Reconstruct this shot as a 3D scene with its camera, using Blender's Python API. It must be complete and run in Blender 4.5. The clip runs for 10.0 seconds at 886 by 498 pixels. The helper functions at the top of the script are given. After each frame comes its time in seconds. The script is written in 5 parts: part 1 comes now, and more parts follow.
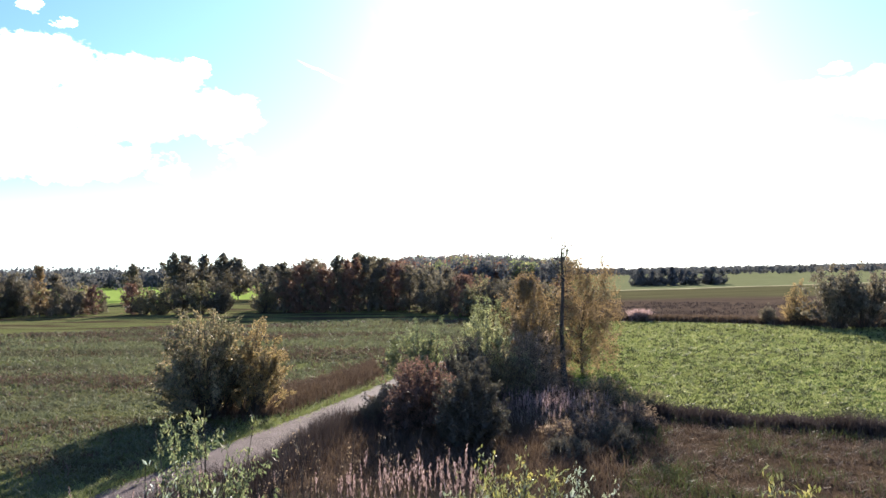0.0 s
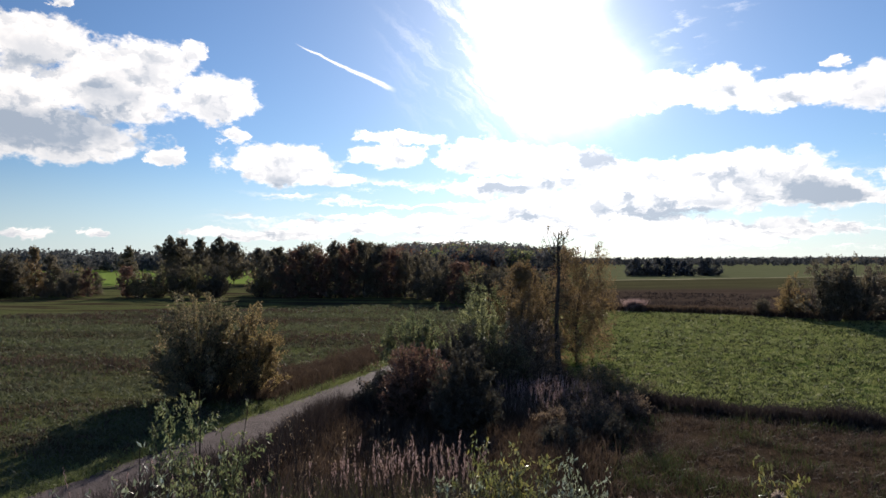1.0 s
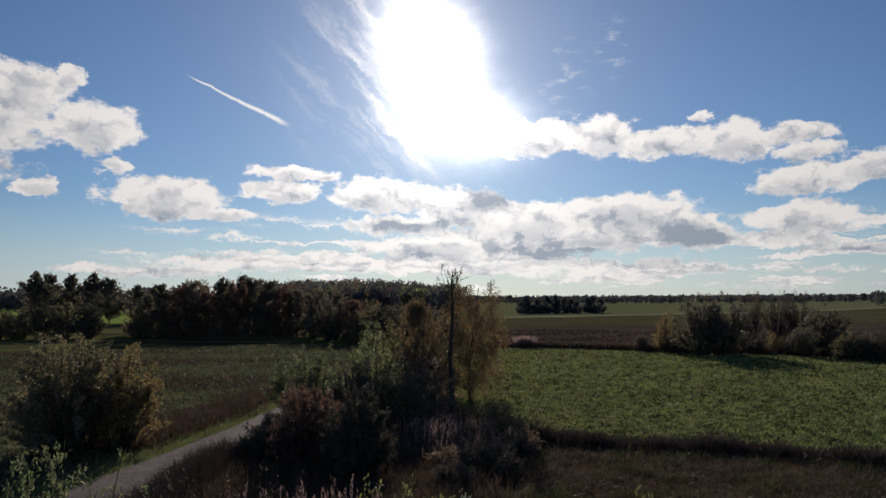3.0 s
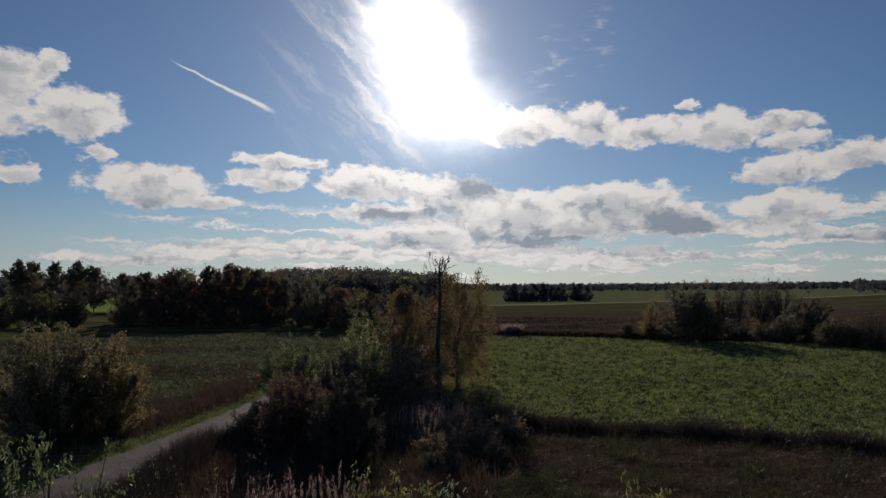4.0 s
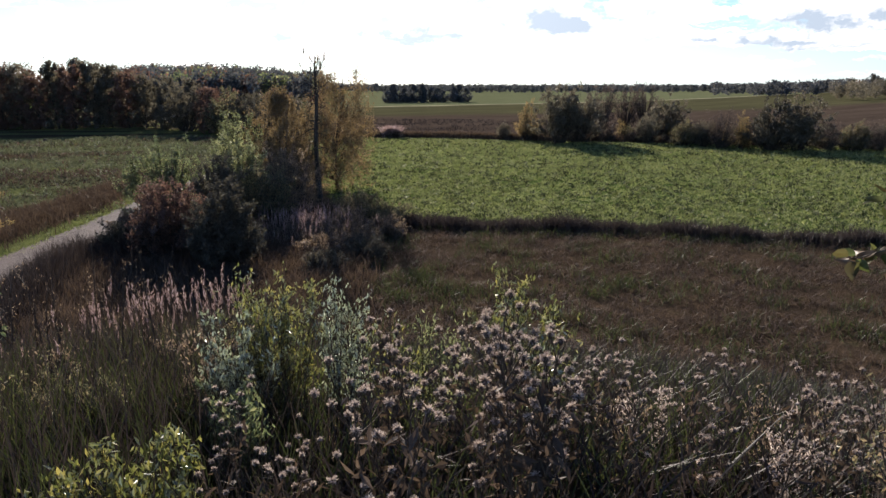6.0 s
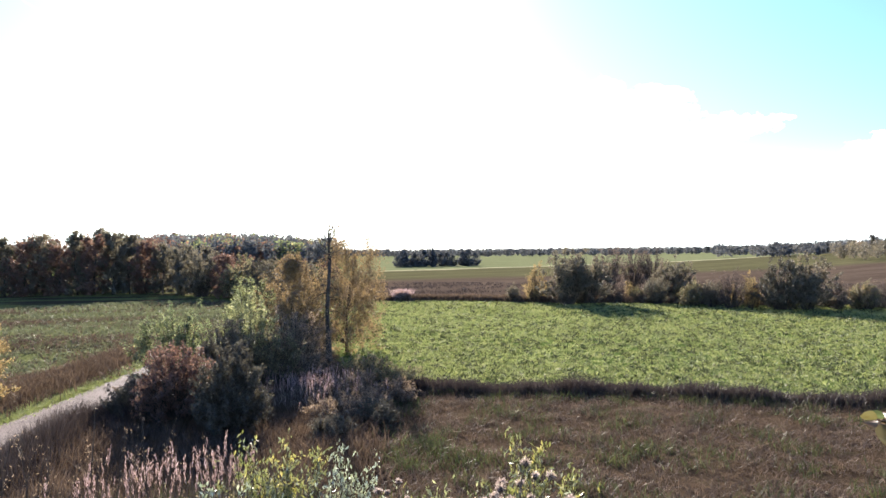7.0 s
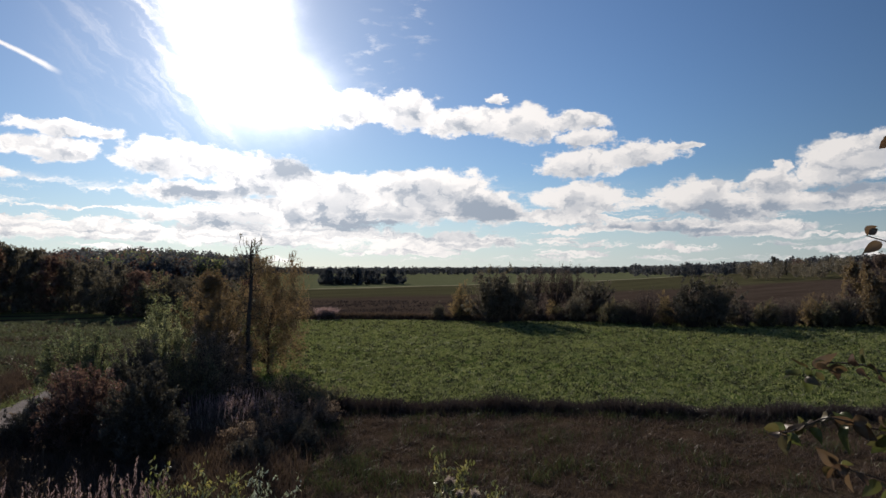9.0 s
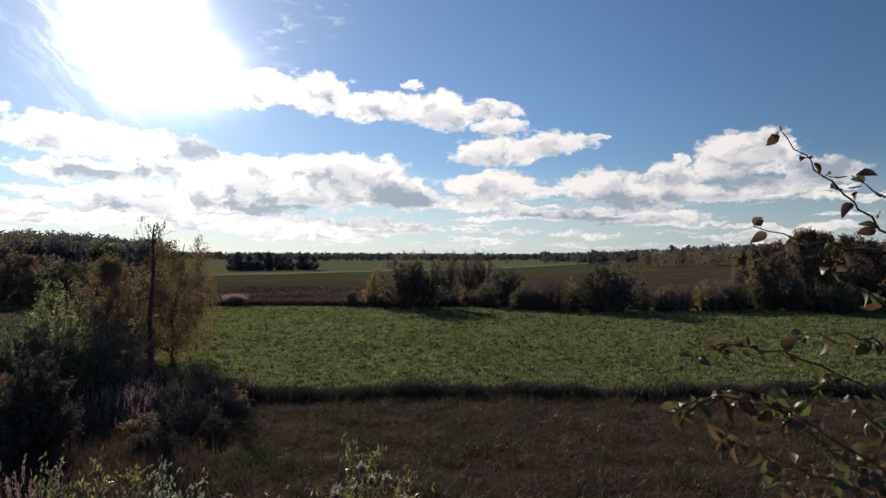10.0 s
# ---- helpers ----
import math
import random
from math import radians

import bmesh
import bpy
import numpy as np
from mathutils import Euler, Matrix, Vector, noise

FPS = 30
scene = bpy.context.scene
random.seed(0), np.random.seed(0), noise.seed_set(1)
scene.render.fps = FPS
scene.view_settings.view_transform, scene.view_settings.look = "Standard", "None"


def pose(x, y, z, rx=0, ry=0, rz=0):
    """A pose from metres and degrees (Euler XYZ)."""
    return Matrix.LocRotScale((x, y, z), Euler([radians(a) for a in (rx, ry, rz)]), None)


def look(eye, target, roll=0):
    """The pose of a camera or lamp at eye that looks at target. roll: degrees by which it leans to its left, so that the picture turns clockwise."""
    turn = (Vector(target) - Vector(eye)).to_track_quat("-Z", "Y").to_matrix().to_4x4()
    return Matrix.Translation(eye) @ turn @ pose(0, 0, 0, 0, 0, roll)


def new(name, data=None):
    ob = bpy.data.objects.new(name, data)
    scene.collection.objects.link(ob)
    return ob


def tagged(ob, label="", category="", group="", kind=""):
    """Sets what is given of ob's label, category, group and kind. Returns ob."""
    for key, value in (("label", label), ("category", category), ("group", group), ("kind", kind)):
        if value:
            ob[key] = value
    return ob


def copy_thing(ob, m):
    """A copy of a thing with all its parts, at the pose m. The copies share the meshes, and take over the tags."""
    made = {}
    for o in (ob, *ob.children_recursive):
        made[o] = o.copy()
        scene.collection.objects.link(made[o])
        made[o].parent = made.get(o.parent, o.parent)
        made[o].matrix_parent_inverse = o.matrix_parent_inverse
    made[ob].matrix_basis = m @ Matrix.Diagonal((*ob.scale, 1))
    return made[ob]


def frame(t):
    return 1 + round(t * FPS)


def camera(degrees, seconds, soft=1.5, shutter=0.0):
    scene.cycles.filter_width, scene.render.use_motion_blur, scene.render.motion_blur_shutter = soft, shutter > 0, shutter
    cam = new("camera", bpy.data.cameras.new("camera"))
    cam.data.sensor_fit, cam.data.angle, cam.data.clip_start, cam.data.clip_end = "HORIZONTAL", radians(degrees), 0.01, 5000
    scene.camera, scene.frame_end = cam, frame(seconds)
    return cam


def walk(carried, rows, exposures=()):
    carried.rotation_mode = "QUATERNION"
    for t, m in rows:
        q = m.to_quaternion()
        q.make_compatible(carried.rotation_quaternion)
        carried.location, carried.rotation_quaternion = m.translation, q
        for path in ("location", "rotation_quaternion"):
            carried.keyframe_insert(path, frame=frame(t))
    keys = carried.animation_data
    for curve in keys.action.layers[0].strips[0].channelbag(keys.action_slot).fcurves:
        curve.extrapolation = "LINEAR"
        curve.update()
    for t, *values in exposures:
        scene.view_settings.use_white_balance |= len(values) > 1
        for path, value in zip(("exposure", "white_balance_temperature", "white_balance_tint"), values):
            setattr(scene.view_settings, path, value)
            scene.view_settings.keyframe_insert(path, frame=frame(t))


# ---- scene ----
# Camera: carried by hand on top of a grassy knoll, turning to the right where it stands.
cam = camera(68.3, 10.0, soft=1.45)
EYE = (0.0, 0.0, 7.0)
PATH = [(0.0, 0.0, 2.29, 1.1), (0.5, -0.28, 1.65, 0.74), (1.0, -0.33, 1.17, 0.26), (1.5, 0.3, 1.55, 0.32), (2.0, -1.18, 2.6, -0.04),
        (2.2, -3.88, 2.6, 0.3), (2.3, -6.24, 3.0, 0.3), (2.5, -9.16, 3.39, 0.46), (2.7, -9.24, 4.39, 0.25), (3.8, -10.75, 4.41, 0.51), (4.0, -10.63, 3.39, 0.34), (4.5, -10.46, 2.32, 0.59),
        (4.7, -10.69, 1.85, 0.6), (5.0, -16.65, 1.08, -0.03), (5.2, -19.75, 0.67, 0.02), (5.5, -20.66, -0.75, 0.17),
        (5.6, -20.7, -4.16, 0.05), (5.7, -20.89, -7.64, -0.02), (6.2, -21.0, -15.0, -0.05), (6.8, -20.9, -6.91, -0.05),
        (7.0, -20.24, 0.31, 0.52), (7.2, -20.27, 1.92, 0.4), (7.5, -20.07, 2.47, 0.48), (8.0, -20.16, 2.15, 0.31), (8.5, -20.21, 2.17, 0.11), (8.8, -21.13, 2.1, 0.0), (9.0, -26.72, 1.88, 0.14),
        (9.2, -32.47, 1.42, -0.02), (9.5, -35.29, 0.72, -0.25), (10.0, -34.27, 0.67, -0.2)]
STOPS = [(t, stops, 6900, 13) for t, stops in [
    (0.0, 2.1), (0.3, 1.45), (0.6, 0.95), (1.0, 0.55), (2.0, 0.35), (2.5, 0.2), (3.8, -0.55), (4.5, -0.2), (5.5, 0.1), (5.7, 0.4),
    (6.25, 1.9), (6.8, 2.6), (7.0, 2.4), (7.2, 2.2), (7.5, 1.25), (8.0, 0.5), (8.5, 0.2), (9.0, 0.12), (10.0, 0.25)]]
walk(cam, [(t, pose(*EYE, 90 + p, r, y)) for t, y, p, r in PATH], STOPS)

# ---- light: low autumn sun ahead, broken cumulus ----
SUN_AZ, SUN_EL = 9.0, 19.5          # degrees, clockwise from straight ahead


def heading(az, el):
    a, e = radians(az), radians(el)
    return Vector((math.sin(a) * math.cos(e), math.cos(a) * math.cos(e), math.sin(e)))


SUN_WAY = heading(SUN_AZ, SUN_EL)
sun = new("sun", bpy.data.lights.new("sun", "SUN"))
sun.data.energy, sun.data.angle, sun.data.color = 5.0, radians(0.55), (1.0, 0.94, 0.86)
sun.matrix_world = look(SUN_WAY * 100, (0, 0, 0))


class Nodes:
    """Short hand for node trees."""

    def __init__(self, tree):
        self.tree = tree
        tree.nodes.clear()

    def add(self, kind, inputs=None):
        n = self.tree.nodes.new(kind)
        for key, value in (inputs or {}).items():
            self.put(n.inputs[key], value)
        return n

    def put(self, socket, value):
        if isinstance(value, bpy.types.NodeSocket):
            self.tree.links.new(value, socket)
        else:
            socket.default_value = value

    def math(self, op, a, b=0.0, c=0.0, clamp=False):
        n = self.add("ShaderNodeMath", {0: a, 1: b, 2: c})
        n.operation, n.use_clamp = op, clamp
        return n.outputs[0]

    def vec(self, op, a, b=(0, 0, 0), c=(0, 0, 0)):
        n = self.add("ShaderNodeVectorMath", {0: a})
        n.operation = op
        if op == "SCALE":
            self.put(n.inputs[3], b)
        elif op not in ("LENGTH", "NORMALIZE"):
            self.put(n.inputs[1], b)
            if op == "MULTIPLY_ADD":
                self.put(n.inputs[2], c)
        return n.outputs["Value" if op in ("LENGTH", "DOT_PRODUCT", "DISTANCE") else "Vector"]

    def mix(self, f, a, b):
        n = self.add("ShaderNodeMix")
        n.data_type = "RGBA"
        self.put(n.inputs[0], f), self.put(n.inputs[6], a), self.put(n.inputs[7], b)
        return n.outputs[2]

    def noise(self, vector, scale, detail=3.0, rough=0.55, out="Fac"):
        return self.add("ShaderNodeTexNoise", {"Vector": vector, "Scale": scale, "Detail": detail, "Roughness": rough}).outputs[out]

    def step(self, value, lo, hi, to_lo=0.0, to_hi=1.0):
        n = self.add("ShaderNodeMapRange", {0: value, 1: lo, 2: hi, 3: to_lo, 4: to_hi})
        n.interpolation_type = "SMOOTHSTEP"
        return n.outputs[0]

    def turned(self, vector, degrees, centre=(0, 0, 0)):
        n = self.add("ShaderNodeVectorRotate", {"Vector": vector, "Center": centre, "Angle": radians(degrees)})
        n.rotation_type = "Z_AXIS"
        return n.outputs[0]

    def ramp(self, f, stops):
        n = self.add("ShaderNodeValToRGB", {0: f})
        r = n.color_ramp
        while len(r.elements) < len(stops):
            r.elements.new(0.5)
        for e, (at, col) in zip(r.elements, stops):
            e.position, e.color = at, (*col, 1)
        return n.outputs[0]


# clouds as rounded lobes of the sky: azimuth, elevation, half width, half height, in degrees
LEFT_CUMULUS = [(-31.8, 16.4, 4.7, 2.2), (-26.5, 13.8, 5.9, 3.4), (-19.0, 13.4, 4.0, 2.2), (-30.3, 9.7, 7.4, 2.3), (-24.1, 15.8, 3.7, 1.9),
                (-20.7, 16.8, 1.3, 0.9), (-17.6, 10.6, 1.4, 0.9), (-22.4, 8.7, 1.3, 0.9), (-33.9, 11.7, 5.1, 4.3), (-32.3, 20.3, 0.9, 0.5), (-30.2, 19.3, 1.1, 0.35)]
MIDDLE_BANK = [(-13.5, 8.4, 5.2, 1.9), (-3.8, 10.8, 4.4, 0.7), (-4.3, 9.3, 3.9, 1.1), (-9.2, 7.2, 2.9, 0.7), (4.2, 9.1, 5.4, 1.7),
               (11.0, 7.9, 5.3, 2.2), (6.1, 6.6, 5.9, 1.0), (17.1, 6.8, 5.5, 1.9), (17.0, 5.2, 12.0, 1.5), (24.5, 7.6, 7.0, 1.5), (9.0, 4.6, 9.0, 0.9)]
HORIZON_BAND = [(-14.9, 2.4, 6.9, 0.5), (-3.8, 3.2, 12.3, 0.9), (10.9, 3.1, 14.3, 1.2), (26.4, 2.5, 8.0, 0.9), (-32.4, 2.5, 1.9, 0.5), (-27.7, 2.4, 1.0, 0.4)]
LONG_CLOUD = [(17.0, 13.9, 8.0, 1.7), (23.5, 13.9, 3.5, 1.9), (28.5, 12.8, 5.4, 1.3), (33.8, 12.6, 3.8, 1.9), (37.9, 12.6, 3.6, 0.9), (39.3, 11.1, 3.1, 0.9),
              (31.4, 14.8, 0.9, 0.5), (38.8, 9.1, 4.5, 1.4), (43.6, 9.7, 3.8, 1.1), (46.5, 10.2, 2.2, 0.4)]
RIGHT_BANK = [(38.7, 6.1, 4.5, 1.6), (26.0, 7.1, 5.9, 2.0), (29.9, 5.6, 4.4, 1.9), (22.5, 5.7, 6.4, 2.0), (48.4, 5.8, 4.3, 1.7), (53.2, 6.8, 1.4, 1.2),
              (51.3, 4.8, 3.7, 0.9), (46.3, 3.7, 8.8, 0.5), (59.2, 8.3, 3.7, 2.0), (53.6, 6.8, 2.6, 1.4), (64.2, 6.7, 3.3, 1.2), (56.2, 5.3, 6.4, 0.8), (51.8, 3.4, 5.9, 0.7),
              (57.6, 7.6, 2.4, 1.6), (60.6, 9.0, 2.0, 1.3), (54.3, 7.6, 1.0, 1.0), (49.6, 6.6, 2.0, 1.1)]
GREY_BASES = [(-31.0, 10.2, 7.0, 1.7, 0.75), (-26.5, 13.2, 4.8, 0.8, 0.25), (13.4, 8.6, 3.0, 1.3, 1.0), (6.1, 6.6, 5.4, 0.5, 0.6), (30.3, 5.3, 3.8, 1.3, 1.0),
              (20.2, 3.9, 4.4, 0.6, 0.5), (2.7, 8.8, 1.5, 0.7, 0.4), (-13.5, 7.2, 2.8, 0.5, 0.3), (26.0, 13.6, 5.4, 0.4, 0.2), (49.5, 4.9, 3.4, 0.7, 0.6),
              (53.5, 5.1, 1.4, 0.5, 0.6), (59.6, 6.1, 4.9, 0.8, 0.7), (65.0, 6.8, 3.2, 1.2, 0.9)]


def build_sky():
    world = bpy.data.worlds.new("sky")
    scene.world = world
    world.use_nodes = True
    n = Nodes(world.node_tree)
    way = n.vec("NORMALIZE", n.add("ShaderNodeTexCoord").outputs["Generated"])
    sky = n.add("ShaderNodeTexSky")
    sky.sky_type, sky.sun_disc, sky.sun_elevation, sky.sun_rotation = "NISHITA", False, radians(SUN_EL), radians(SUN_AZ)
    sky.air_density, sky.dust_density, sky.ozone_density = 1.0, 0.15, 3.0
    blue = n.vec("MULTIPLY", sky.outputs[0], (0.047, 0.061, 0.077))
    xyz = n.add("ShaderNodeSeparateXYZ", {0: way}).outputs
    az = n.math("MULTIPLY", n.math("ARCTAN2", xyz[0], xyz[1]), 57.2958)
    el = n.math("MULTIPLY", n.math("ARCSINE", xyz[2]), 57.2958)
    flat = n.add("ShaderNodeCombineXYZ", {0: az, 1: el}).outputs[0]
    # puffy edges: the place is pushed about by coarse and by fine noise
    tall = n.vec("MULTIPLY", flat, (1, 1.5, 0))
    push = n.vec("SUBTRACT", n.noise(tall, 0.35, 8, 0.62, "Color"), (0.5, 0.5, 0.5))
    warped = n.vec("MULTIPLY_ADD", push, (4.4, 1.9, 0), flat)
    curl = n.vec("SUBTRACT", n.noise(tall, 1.7, 5, 0.6, "Color"), (0.5, 0.5, 0.5))
    warped = n.vec("MULTIPLY_ADD", curl, (1.0, 0.6, 0), warped)

    def lobes(rows, at, weighted=False):
        total = None
        for r in rows:
            d = n.vec("LENGTH", n.vec("MULTIPLY_ADD", at, (1 / r[2], 1 / r[3], 0), (-r[0] / r[2], -r[1] / r[3], 0)))
            f = n.math("MULTIPLY_ADD", d, -r[4], r[4]) if weighted else n.math("SUBTRACT", 1.0, d)
            total = f if total is None else n.math("MAXIMUM", total, f)
        return total

    field = lobes(LEFT_CUMULUS + MIDDLE_BANK + HORIZON_BAND + LONG_CLOUD + RIGHT_BANK, warped)
    gaps = n.noise(tall, 0.6, 6, 0.6)
    field = n.math("ADD", field, n.math("MULTIPLY_ADD", gaps, 1.2, -0.58))
    # fair-weather clouds go on round the rest of the sky
    rest = n.math("MULTIPLY_ADD", n.noise(n.vec("MULTIPLY", flat, (1, 2, 0)), 0.07, 6, 0.6), 3.0, -1.8)
    behind = n.math("GREATER_THAN", n.math("ABSOLUTE", n.math("SUBTRACT", az, 17.0)), 62.0)
    field = n.math("MAXIMUM", field, n.math("MULTIPLY_ADD", behind, 9.0, n.math("SUBTRACT", rest, 9.0)))
    # flat streaks stacked towards the horizon
    strata = n.noise(n.vec("MULTIPLY", warped, (0.09, 0.95, 0)), 1.0, 6, 0.6)
    strata = n.math("MULTIPLY", n.math("MULTIPLY_ADD", strata, 5.0, -2.5), n.math("MULTIPLY", n.step(el, 8.0, 4.6), n.step(el, 0.3, 1.4)))
    field = n.math("MAXIMUM", field, n.math("MULTIPLY", strata, n.step(az, -24.0, -2.0)))
    cover = n.step(field, 0.0, 0.3)
    # shade: grey bases, and undersides below each lobe's bright top
    grey = n.math("MAXIMUM", lobes(GREY_BASES, warped, True), 0.0)
    under = lobes([(a, e - 0.55 * h, w * 0.92, h * 0.95) for a, e, w, h in LEFT_CUMULUS + MIDDLE_BANK + LONG_CLOUD + RIGHT_BANK], warped)
    lump = n.noise(n.vec("MULTIPLY_ADD", push, (1.6, 1.2, 0), flat), 0.62, 5, 0.52)
    # thin edges let the sun through, thick hearts are grey
    # relief: a puff with thicker cloud between it and the sun lies in shade
    puffs = n.noise(warped, 0.6, 4, 0.5)
    above = n.noise(n.vec("ADD", warped, (0.0, 0.8, 0)), 0.6, 4, 0.5)
    relief = n.step(n.math("SUBTRACT", above, puffs), -0.05, 0.2)
    layers = n.noise(n.vec("MULTIPLY", warped, (0.12, 1.5, 0)), 1.0, 5, 0.6)
    relief = n.math("ADD", relief, n.math("MULTIPLY", n.step(layers, 0.42, 0.62), n.step(el, 6.0, 3.5)))
    thick = n.math("ADD", n.math("MULTIPLY_ADD", lump, 1.3, -0.72), n.math("ADD", n.math("MULTIPLY", field, 0.4), n.math("MULTIPLY", n.math("MAXIMUM", under, 0.0), 1.0)))
    dim = n.math("ADD", n.math("MULTIPLY", grey, 1.5), n.math("MULTIPLY_ADD", n.step(thick, -0.05, 1.2), 0.62, n.math("MULTIPLY_ADD", relief, 0.48, -0.14)), clamp=True)
    near = n.math("ARCCOSINE", n.math("MINIMUM", n.vec("DOT_PRODUCT", way, tuple(SUN_WAY)), 0.99999))
    near = n.math("MULTIPLY", near, 57.2958)
    gleam = n.math("POWER", 2.718, n.math("MULTIPLY", near, -1 / 13.0))
    # unseen clouds behind the viewer are brightened as fill for the hedge
    lit = n.math("ADD", n.math("MULTIPLY_ADD", gleam, 1.15, 0.70), n.step(near, 70.0, 140.0, 0.0, 0.8))
    bright = n.vec("SCALE", (0.985, 0.99, 1.0), lit)
    dark = n.vec("SCALE", (0.315, 0.385, 0.485), n.math("MULTIPLY_ADD", gleam, 0.7, 0.8))
    cloud = n.mix(dim, bright, dark)
    # thin cirrus fanned out round the sun, and a vapour trail
    bent = n.vec("MULTIPLY_ADD", push, (2.5, 2.5, 0), n.turned(flat, 44, (SUN_AZ, SUN_EL, 0)))
    wisp = n.noise(n.vec("MULTIPLY", bent, (0.07, 0.42, 0)), 1.0, 7, 0.66)
    wisp = n.math("MULTIPLY", n.step(wisp, 0.44, 0.72), n.math("MULTIPLY", n.step(near, 15.0, 4.0), n.step(az, 11.0, 7.0)))
    ripple = n.noise(n.vec("MULTIPLY", n.vec("MULTIPLY_ADD", push, (1.2, 0.6, 0), flat), (0.5, 1.6, 0)), 1.0, 5, 0.6)
    patch = lobes([(20.5, 18.5, 3.0, 5.0), (24.5, 21.0, 2.0, 3.5)], warped)
    wisp = n.math("MAXIMUM", wisp, n.math("MULTIPLY", n.step(ripple, 0.5, 0.72), n.math("MULTIPLY", n.step(patch, 0.0, 0.9), 0.35)))
    ta, tb = Vector((-12.3, 18.2, 0)), Vector((-3.8, 14.8, 0))
    along = (tb - ta).normalized()
    off = n.vec("SUBTRACT", n.vec("MULTIPLY_ADD", push, (0.5, 0.5, 0), flat), tuple((ta + tb) / 2))
    s = n.vec("DOT_PRODUCT", off, tuple(along))
    w = n.vec("DOT_PRODUCT", off, (-along.y, along.x, 0))
    width = n.math("MULTIPLY_ADD", s, 0.02, 0.15)
    trail = n.math("MULTIPLY", n.step(n.math("DIVIDE", n.math("ABSOLUTE", w), width), 1.3, 0.2), n.step(n.math("ABSOLUTE", s), 4.9, 3.2))
    veil = n.math("MAXIMUM", n.math("MULTIPLY", wisp, 0.75), n.math("MULTIPLY", trail, 0.75))
    blue = n.mix(n.step(el, 9.0, -1.0, 0.0, 0.65), blue, (0.55, 0.65, 0.73, 1))
    blue = n.vec("SCALE", blue, n.math("ADD", n.step(near, 24.0, 62.0, 0.0, -0.3), n.step(near, 80.0, 130.0, 1.0, 1.3)))
    air = n.mix(veil, blue, n.vec("SCALE", (1.0, 0.99, 0.97), n.math("MULTIPLY_ADD", gleam, 1.0, 0.75)))
    out = n.mix(n.math("MULTIPLY", cover, 0.97), air, cloud)
    # thin veil in front of the sun scatters its light forward
    def bloom(a, e, w, h, power):
        d = n.vec("LENGTH", n.vec("MULTIPLY_ADD", n.vec("MULTIPLY_ADD", push, (2.0, 2.0, 0), flat), (1 / w, 1 / h, 0), (-a / w, -e / h, 0)))
        return n.math("MULTIPLY", n.math("POWER", 2.718, n.math("MULTIPLY", n.math("MULTIPLY", d, d), -1.0)), power)

    halo = n.math("ADD", bloom(SUN_AZ, SUN_EL + 0.6, 3.0, 3.7, 4.0), bloom(SUN_AZ + 3.0, SUN_EL - 4.6, 4.2, 2.6, 1.6))
    halo = n.math("ADD", halo, bloom(SUN_AZ - 3.0, SUN_EL + 4.0, 3.0, 3.0, 0.7))
    halo = n.math("ADD", halo, n.math("MULTIPLY", n.math("POWER", 2.718, n.math("MULTIPLY", near, -1 / 5.0)), 0.5))
    halo = n.math("ADD", halo, n.math("MULTIPLY", n.math("POWER", 2.718, n.math("MULTIPLY", near, -1 / 14.0)), 0.10))
    out = n.vec("ADD", out, n.vec("SCALE", (1.0, 0.97, 0.92), halo))
    bg = n.add("ShaderNodeBackground", {0: out, 1: 1.0})
    n.add("ShaderNodeOutputWorld", {0: bg.outputs[0]})


build_sky()

# ---- materials ----


def material(name):
    m = bpy.data.materials.new(name)
    m.use_nodes = True
    return m, Nodes(m.node_tree)


def muted(colour, k):
    grey = 0.3 * colour[0] + 0.6 * colour[1] + 0.1 * colour[2]
    return tuple(c * (1 - k) + grey * k * t for c, t in zip(colour, (1.02, 0.98, 1.0)))


def leaf_material(name, stops, through_share=0.55, gloss=0.035, rough=0.5, mute=0.35, drift=0.0, vary=0.75):
    """Thin leaves or blades: colours by piece, light shining through, a little gloss."""
    m, n = material(name)
    geo = n.add("ShaderNodeNewGeometry").outputs
    own = n.add("ShaderNodeObjectInfo").outputs["Random"]
    pick = n.math("ADD", n.math("MULTIPLY_ADD", geo["Random Per Island"], vary, 0.375 - vary / 2), n.math("MULTIPLY", own, 0.25))
    patch = n.noise(geo["Position"], 0.9, 2)
    pick = n.math("ADD", pick, n.math("MULTIPLY_ADD", patch, 0.5, -0.25), clamp=True)
    col = n.ramp(pick, [(at, muted(c, mute)) for at, c in stops])
    speck = n.noise(geo["Position"], 60.0, 2)
    col = n.mix(n.step(speck, 0.55, 0.75, 0.0, 0.4), col, n.vec("MULTIPLY", col, (0.75, 0.6, 0.45)))
    if drift:
        # withered drifts, long and narrow
        band = n.noise(n.vec("MULTIPLY", n.turned(geo["Position"], 8), (0.035, 0.17, 1)), 1.0, 5, 0.6)
        col = n.mix(n.step(band, 0.47, 0.6, 0.0, drift), col, n.vec("MULTIPLY", col, (0.55, 0.43, 0.5)))
    d = n.add("ShaderNodeBsdfDiffuse", {0: col})
    t = n.add("ShaderNodeBsdfTranslucent", {0: n.vec("MULTIPLY", col, (1.1, 1.08, 0.88))})
    g = n.add("ShaderNodeBsdfGlossy", {0: (1, 1, 1, 1), 1: rough})
    a = n.add("ShaderNodeMixShader", {0: through_share, 1: d.outputs[0], 2: t.outputs[0]})
    b = n.add("ShaderNodeMixShader", {0: gloss, 1: a.outputs[0], 2: g.outputs[0]})
    n.add("ShaderNodeOutputMaterial", {0: b.outputs[0]})
    return m


